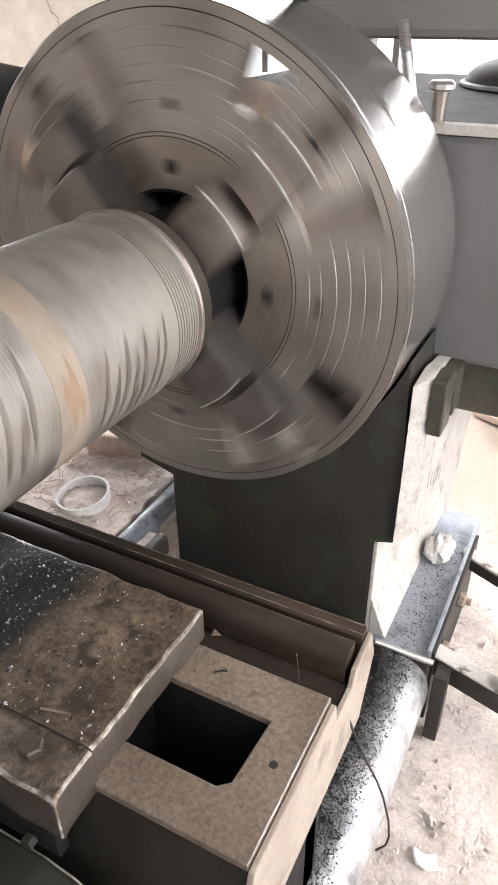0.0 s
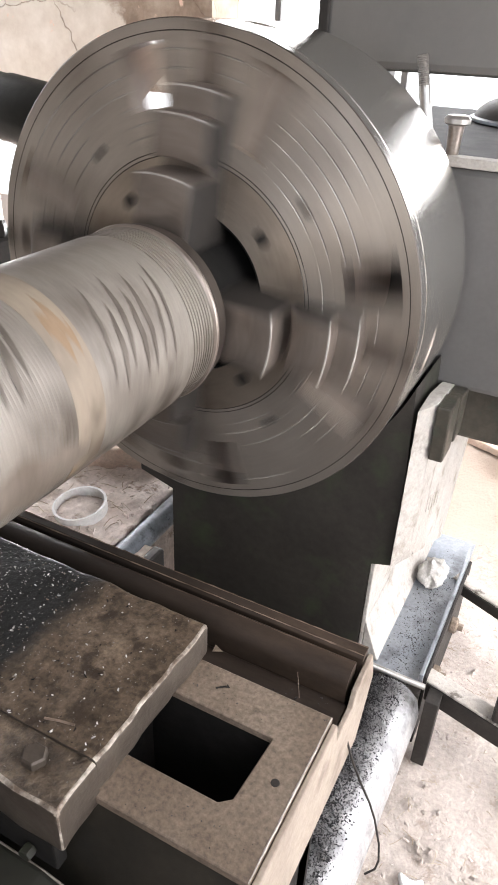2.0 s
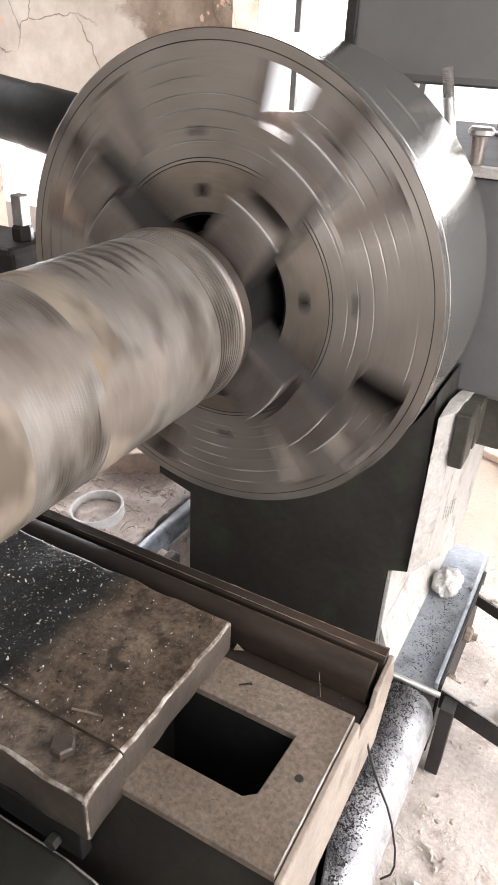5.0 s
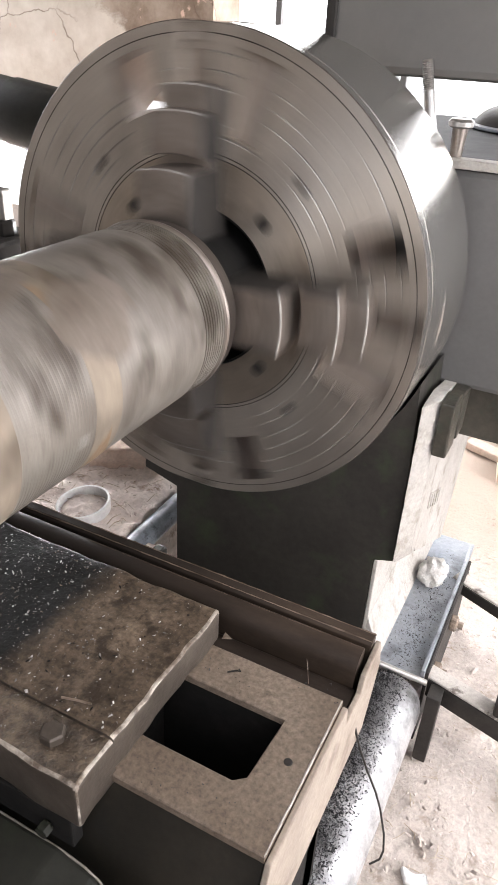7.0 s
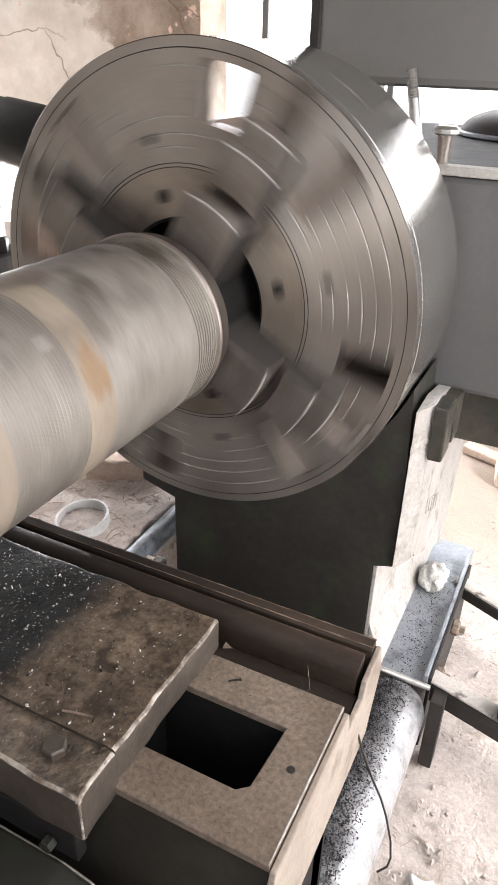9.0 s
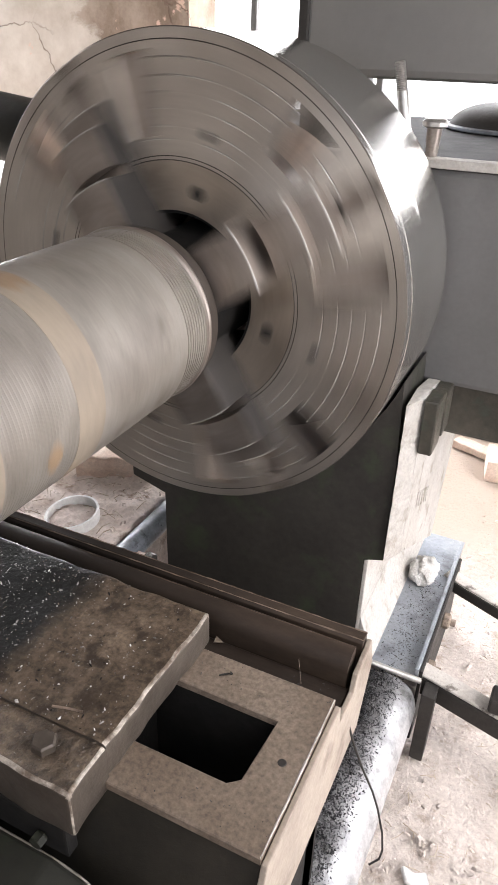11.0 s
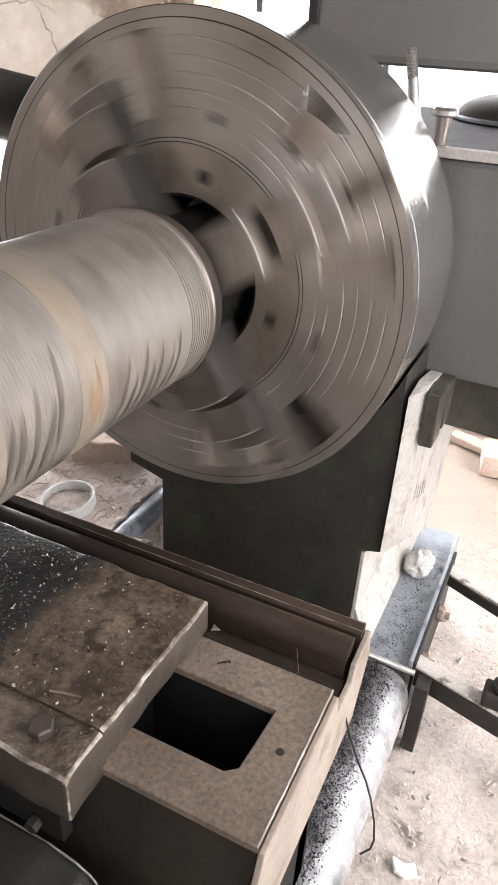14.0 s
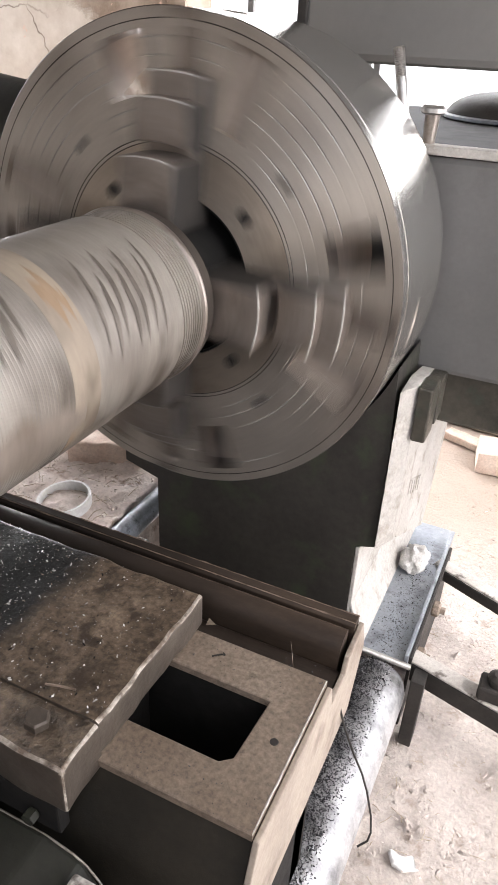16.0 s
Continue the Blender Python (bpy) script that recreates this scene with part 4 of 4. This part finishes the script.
for x0, x1 in ((-0.139, -0.08), (0.02, 0.08), (0.24, 0.3)):
    part("bed_way", box(x0, x1, -1.6, -0.25, 0.2405, 0.28, 0.006), M_WAY, bed, "oily machined bed way")


# ---- odd bits lying about ----
flake = part("metal_flake", prism([(-0.007, -0.004), (0.008, -0.0025), (-0.0025, 0.0065)], 0, 0.0012, "z"), M_PLATE)
flake.matrix_world = pose(0.271, -0.360, 0.628, 20, 10, 30)
tagged(flake, "bright triangular metal flake in the recess", "metal flake")
splinter = part("splinter", tube([(0.2, -0.622, 0.7295), (0.217, -0.6175, 0.7305), (0.235, -0.613, 0.7295)], 0.0014, 6), M_RUBWAY, smooth=50)
tagged(splinter, "brown wooden splinter lying on the cross slide", "splinter")
curl_pts = [(0.322, -0.4535, 0.6745), (0.328, -0.4500, 0.6760), (0.3335, -0.4475, 0.6775), (0.3365, -0.4490, 0.6790), (0.3345, -0.4455, 0.6785), (0.3375, -0.4465, 0.6765)]
curl = part("chip_curl", tube(curl_pts, 0.0011, 6), M_DARKSTEEL, smooth=50)
tagged(curl, "small curled steel chip on the saddle plate", "metal chip")
bristle = part("wire_end", tube([(0.407, -0.376, 0.624), (0.398, -0.362, 0.639), (0.393, -0.354, 0.644)], 0.0004, 6), M_PLATE)
tagged(bristle, "thin wire end standing in the recess", "wire")

# ---- behind the lathe: ledge, steady block, pipe ----
ledge_bm = worn_slab(-0.68, -0.262, -0.25, 0.45, 0.0, 0.3, 40, 60, 0.012, 11)
ledge = part("ledge", ledge_bm, M_DIRT, smooth=50)
tagged(ledge, "dirt-covered masonry ledge beside the lathe bed", "ledge", kind="structure")
tube_blue = part("steel_tube", revolve([(0.022, -0.25), (0.03, -0.249), (0.03, 0.352), (0.022, 0.353)], 32, at=(-0.231, 0, 0.276)), M_DARKTUBE, smooth=40)
tagged(tube_blue, "dark blue-grey steel tube lying along the ledge", "tube")
# added pale step in place of the bright lit floor in this gap
tagged(part("lit_gap_step", worn_slab(-0.2625, -0.177, -0.25, 0.126, 0.2405, 0.286, 10, 30, 0.004, 13), M_DIRT, smooth=50), "pale step standing in for lit floor between tube and bar", "dirt", kind="structure")
bar = part("flat_bar", box(-0.175, -0.143, -0.25, 0.119, 0.2405, 0.30, 0.009), M_DARKSTEEL)
tagged(bar, "dark rounded steel bar on the lathe bed", "bar")
ring = part("plastic_ring", revolve([(0.064, 0.0), (0.067, 0.0), (0.0695, 0.026), (0.0695, 0.031), (0.064, 0.031), (0.063, 0.026)], 56, "z", close=True), M_WHITE, smooth=40)
ring.matrix_world = pose(-0.408, 0.135, 0.297, 6, -5, 0)
tagged(ring, "white plastic ring lying in the dirt of the ledge", "ring")
heap_bm = revolve([(0.061, -0.004), (0.058, 0.006), (0.046, 0.013), (0.028, 0.012), (0.012, 0.017), (0.002, 0.018)], 40, "z")
for v in heap_bm.verts:
    v.co.z += 0.006 * noise.fractal(Vector((v.co.x * 45, v.co.y * 45, 2)), 0.9, 2, 3)
heap = part("dirt_heap", heap_bm, M_DIRT, smooth=60)
heap.matrix_world = pose(-0.408, 0.135, 0.299, 0, 0, 0)
tagged(heap, "brown dirt lying inside the plastic ring", "dirt", kind="stuff")
brick = part("brick", worn_slab(-0.11, 0.11, -0.055, 0.055, 0, 0.065, 12, 8, 0.006, 21), M_BRICK, smooth=50)
brick.matrix_world = pose(-0.462, 0.405, 0.295, 0, 0, 28)
tagged(brick, "broken reddish brick at the end of the ledge", "brick", "loose bricks")

rest = thing("tool_post", "black tool post with a square-headed clamping screw", "tool post")
part("block", box(-0.95, -0.47, 0.0, 0.15, 0.80, 1.0, 0.012), M_DARKSTEEL, rest)
part("column", box(-0.9, -0.66, 0.02, 0.13, 0.29, 0.80, 0.01), M_DARKSTEEL, rest)
part("nut", revolve([(0.021, 1.0), (0.022, 1.004), (0.022, 1.026), (0.018, 1.032)], 6, "z", at=(-0.505, 0.075, 0)), M_DARKSTEEL, rest)
part("clamp_screw", box(-0.518, -0.492, 0.062, 0.088, 1.03, 1.092, 0.003), M_STEELROD, rest, "square steel screw head")
pipe_dark = part("dark_pipe", revolve([(0.06, -3.1), (0.084, -3.09), (0.084, -0.95), (0.088, -0.94), (0.09, -0.72), (0.084, -0.70), (0.084, -0.31), (0.06, -0.3005)], 48, "x", at=(0, 0.6, 1.168)), M_DEEPGREEN, smooth=40)
# it slopes down towards the gearbox
pipe_dark.matrix_world = Matrix.Translation((-0.95, 0.6, 1.168)) @ pose(0, 0, 0, 0, 7, 0) @ Matrix.Translation((0.95, -0.6, -1.168))
tagged(pipe_dark, "thick dark greasy pipe running into the gearbox", "pipe")

# ---- beside the lathe: tray, pipe, frame ----
tray = thing("chip_tray", "blue-grey steel channel tray with black swarf", "tray")
part("floor", box(0.3625, 0.505, 0.118, 0.66, 0.19, 0.198, 0.002), M_BLUESTEEL, tray)
part("side", box(0.497, 0.506, 0.118, 0.62, 0.1985, 0.224, 0.002), M_BLUESTEEL, tray, "pale worn lip")
part("skirt", box(0.5065, 0.514, 0.125, 0.56, 0.0, 0.215, 0.002), M_DARKSTEEL, tray, "dark rusty side")
for y in (0.19, 0.36):
    part("nut", revolve([(0.018, 0.0), (0.02, 0.002), (0.02, 0.014), (0.014, 0.018), (0.009, 0.018), (0.009, 0.03)], 6, "x", at=(0.514, y, 0.168)), M_PLATE, tray, "rusty nut")
frame_bars = thing("welded_rack", "welded flat-bar rack with dusty top and dark sides", "rack")


def beam(name, a, b, wide, high, mat, parent, label=""):
    a, b = Vector(a), Vector(b)
    ob = part(name, box(0, (b - a).length, -wide / 2, wide / 2, -high, 0, 0.003), mat, parent, label)
    ob.matrix_basis = Matrix.Translation(a) @ (b - a).to_track_quat("X", "Z").to_matrix().to_4x4()
    return ob


beam("bar", (0.515, 0.128, 0.2), (1.3, -0.08, 0.2), 0.006, 0.05, M_DARKSTEEL, frame_bars, "dark upright flange")
beam("bar", (0.508, 0.148, 0.207), (1.3, -0.06, 0.207), 0.04, 0.0065, M_DUSTY, frame_bars, "dusty flat top")
beam("bar", (0.507, 0.475, 0.2), (1.3, 0.14, 0.2), 0.006, 0.03, M_DARKSTEEL, frame_bars, "dark upright flange")
beam("bar", (0.49, 0.502, 0.207), (1.3, 0.16, 0.207), 0.038, 0.0065, M_DUSTY, frame_bars, "dusty flat top")
part("leg", box(0.524, 0.553, 0.078, 0.12, 0.0, 0.199, 0.002), M_DARKSTEEL, frame_bars, "dark rusty leg")
part("leg", box(1.24, 1.27, -0.05, 0.12, 0.0, 0.15, 0.002), M_DARKSTEEL, frame_bars, "dark rusty leg")
clamp = thing("clamp_block", "dark iron clamp block on the frame bar", "clamp")
part("body", box(0.655, 0.75, 0.085, 0.135, 0.2075, 0.245, 0.006), M_DARKSTEEL, clamp)
part("knob", revolve([(0.02, 0.245), (0.022, 0.25), (0.022, 0.262), (0.012, 0.27)], 20, "z", at=(0.69, 0.112, 0)), M_DARKSTEEL, clamp)
rod = part("round_rod", tube([(0.395, 0.075, 0.243), (0.515, 0.098, 0.2155)], 0.0065, 14), M_STEELROD, smooth=40)
tagged(rod, "short bright steel rod lying across the tray", "rod")

pipe = thing("steel_pipe", "large worn steel pipe half covered with black swarf", "pipe")
part("tube", revolve([(0.03, 0.104), (0.05, 0.1), (0.062, 0.09), (0.067, 0.075), (0.068, 0.055), (0.068, -1.5)], 64, at=(0.452, 0, 0.15)), M_PIPE, pipe, smooth=50)
for y in (-0.05, -1.2):
    part("support", box(0.40, 0.50, y - 0.03, y + 0.03, 0.0, 0.09, 0.004), M_DARKSTEEL, pipe)

wire = part("wire_hook", tube([(0.474, -0.356, 0.560), (0.484, -0.340, 0.500), (0.498, -0.325, 0.440), (0.516, -0.311, 0.380), (0.527, -0.300, 0.330), (0.541, -0.297, 0.270), (0.547, -0.302, 0.235), (0.545, -0.309, 0.220), (0.532, -0.319, 0.210)], 0.0018, 8), M_DARKSTEEL, smooth=60)
tagged(wire, "thin bent wire hook hanging from the end plate", "wire")

rag_bm = bmesh.new()
bmesh.ops.create_icosphere(rag_bm, subdivisions=4, radius=1)
for v in rag_bm.verts:
    n = v.co.normalized()
    swell = 1 + 0.28 * noise.fractal(n * 1.8, 0.9, 2, 3) - 0.22 * abs(noise.noise(n * 3))
    v.co = Vector((n.x * 0.036, n.y * 0.05, max(-0.02, n.z * 0.036))) * swell
rag = part("rag", rag_bm, M_CLOTH, smooth=70)
rag.location = (0.437, 0.455, 0.222)
tagged(rag, "crumpled dirty white rag in the tray", "rag")

# ---- loose bricks and wood on the floor ----
for at, turn, size in (((0.575, 1.44, 0.0), 8, (0.11, 0.15, 0.085)), ((0.40, 1.56, 0.0), -20, (0.08, 0.06, 0.03))):
    ob = part("brick", worn_slab(-size[0], size[0], -size[1] / 2, size[1] / 2, 0, size[2], 12, 8, 0.005, at[0] * 10), M_BRICK, smooth=50)
    ob.matrix_world = pose(*at, 0, 0, turn)
    tagged(ob, "weathered pinkish brick on the dusty floor", "brick", "loose bricks")
plank = part("plank", worn_slab(-0.5, 0.5, -0.07, 0.07, 0, 0.05, 30, 6, 0.006, 31), M_WOOD, smooth=50)
plank.matrix_world = pose(0.55, 1.75, 0.0, 0, 0, -6)
tagged(plank, "weathered timber plank lying on the floor", "plank")
scrap = part("paper_scrap", worn_slab(-0.022, 0.026, -0.016, 0.02, 0, 0.01, 10, 10, 0.016, 41), M_WHITE, smooth=60)
scrap.matrix_world = pose(0.605, -0.185, 0.0, 0, 0, 30)
tagged(scrap, "crumpled white paper scrap on the floor", "paper")

# ---- swarf, straw and crumbs ----
rnd = random.Random(4)
spots = []
for _ in range(5200):
    x, y = rnd.uniform(-0.6, 0.28), rnd.uniform(-0.69, -0.412)
    dense = 1 / (1 + math.exp((x - 0.10 + (y + 0.5) * 0.15) / 0.035))
    if rnd.random() < 0.12 + 0.88 * dense:
        spots.append((x, y, 0.728 + rnd.uniform(0, 0.0015), rnd.choice((0.0004, 0.0005, 0.0006, 0.0008, 0.001, 0.0018))))
chips("swarf", spots, M_CHIP, "fine steel chips scattered over the cross slide", "metal chips")
spots = [(rnd.uniform(0.05, 0.28), rnd.uniform(-0.69, -0.42), 0.7285, rnd.uniform(0.0008, 0.0018)) for _ in range(16)]
chips("crumbs", spots, M_WHITE, "pale crumbs on the cross slide", "crumbs")
spots = [(rnd.uniform(0.0, 0.275), rnd.uniform(-0.69, -0.415), 0.7272, rnd.choice((0.0006, 0.0008, 0.001, 0.0014, 0.002))) for _ in range(420)]
chips("grit", spots, M_SLAB, "brown oily grit and flakes on the cross slide", "grit")
spots = [(rnd.uniform(0.03, 0.275), rnd.uniform(-0.632, -0.415), 0.727, rnd.choice((0.0008, 0.0012, 0.002))) for _ in range(80)]
chips("grit", spots, M_BLACK, "black grease specks on the cross slide", "grit")
spots = [(rnd.uniform(0.285, 0.465), rnd.choice((rnd.uniform(-0.48, -0.424), rnd.uniform(-0.64, -0.585))), 0.6745, rnd.uniform(0.0005, 0.0012)) for _ in range(45)]
chips("swarf", spots, M_BLACKCHIP, "few dark chips on the saddle plate", "metal chips")
spots = []
for _ in range(26000):
    a = radians(rnd.triangular(58, 175, 128))
    spots.append((0.452 + 0.0685 * math.cos(a), rnd.uniform(-0.75, 0.09), 0.15 + 0.0685 * math.sin(a), rnd.choice((0.0007, 0.0009, 0.0012, 0.0016, 0.0022))))
chips("swarf", spots, M_PIPECHIP, "black swarf lying along the pipe", "metal chips")
spots = [(rnd.triangular(0.4, 0.495, 0.46), rnd.triangular(0.065, 0.62, 0.2), 0.1985, rnd.choice((0.0005, 0.0006, 0.0008, 0.001, 0.0013, 0.002))) for _ in range(1300)]
chips("swarf", spots, M_BLACKCHIP, "black swarf in the chip tray", "metal chips")
spots = []
for _ in range(2600):
    x, y = rnd.uniform(0.5, 1.4), rnd.uniform(-0.6, 2.1)
    spots.append((x, y, 0.004, rnd.choice((0.0015, 0.002, 0.003, 0.004, 0.007))))
chips("rubble", spots, M_FLOOR, "pale crumbs and clods on the earth floor", "rubble")
spots = [(rnd.uniform(0.5, 1.3), rnd.uniform(-0.6, 1.9), 0.004, rnd.uniform(0.002, 0.006)) for _ in range(420)]
chips("debris", spots, M_DIRT, "brown crumbs and chips on the floor", "debris")
spots = [(rnd.uniform(-0.66, -0.27), rnd.uniform(-0.2, 0.43), 0.305, rnd.uniform(0.002, 0.008)) for _ in range(700)]
chips("rubble", spots, M_DIRT, "brown clods and crumbs on the ledge", "rubble")
straw = bmesh.new()
for _ in range(620):
    x, y, a, l = rnd.uniform(0.52, 1.2), rnd.uniform(-0.5, 1.5), rnd.uniform(0, 6.28), rnd.uniform(0.004, 0.017)
    z = 0.003 + rnd.uniform(0, 0.004)
    tube([(x - l * math.cos(a), y - l * math.sin(a), z), (x, y, z + rnd.uniform(0, 0.005)), (x + l * math.cos(a + 0.2), y + l * math.sin(a + 0.2), z)], rnd.uniform(0.0005, 0.0011), 5, straw)
tagged(part("straw", straw, M_STRAW), "pale straw and splinters scattered on the floor", "straw", kind="stuff")


twigs = bmesh.new()
for _ in range(120):
    x, y, a, l = rnd.uniform(-0.64, -0.28), rnd.uniform(-0.15, 0.42), rnd.uniform(0, 6.28), rnd.uniform(0.006, 0.028)
    tube([(x - l * math.cos(a), y - l * math.sin(a), 0.306), (x, y, 0.308 + rnd.uniform(0, 0.006)), (x + l * math.cos(a + 0.3), y + l * math.sin(a + 0.3), 0.305)], rnd.uniform(0.0006, 0.0013), 5, twigs)
tagged(part("straw", twigs, M_STRAW), "pale straw and twigs in the dirt of the ledge", "straw", kind="stuff")
spots = [(rnd.uniform(0.36, 0.45), rnd.uniform(-0.41, -0.36), 0.6245, rnd.uniform(0.0008, 0.0022)) for _ in range(40)]
chips("swarf", spots, M_BLACKCHIP, "dark steel chips in the recess before the guide rail", "metal chips")
spots = [(rnd.uniform(0.51, 1.2), rnd.uniform(-0.55, 0.9), 0.002, rnd.uniform(0.005, 0.012)) for _ in range(90)]
chips("clods", spots, M_FLOOR, "larger pale clods of trodden earth", "clods")


# ---- motion ----
def motions():
    # seconds and turned angle of the spindle
    turn = [(0, -2659.2), (0.5, -2468), (1, -2277.3), (1.5, -2087.9), (2, -1897), (2.5, -1706), (3, -1516), (3.5, -1327), (6, -379.7), (6.5, -189.7), (7, 0), (7.5, 188),
            (8, 389), (8.5, 585), (9, 778.6), (11.5, 1755.8), (12, 1949.8), (12.5, 2144.2), (13, 2340), (13.5, 2535), (14.5, 2925.6), (16, 3505.3)]
    ts, an = [a for a, _ in turn], [b + 1.4 for _, b in turn]
    rows = [(k / 10, pose(0, 0, 1, 0, -float(np.interp(k / 10, ts, an)), 0)) for k in range(161)]
    walk(chuck, rows)
    walk(shaft, rows)


motions()
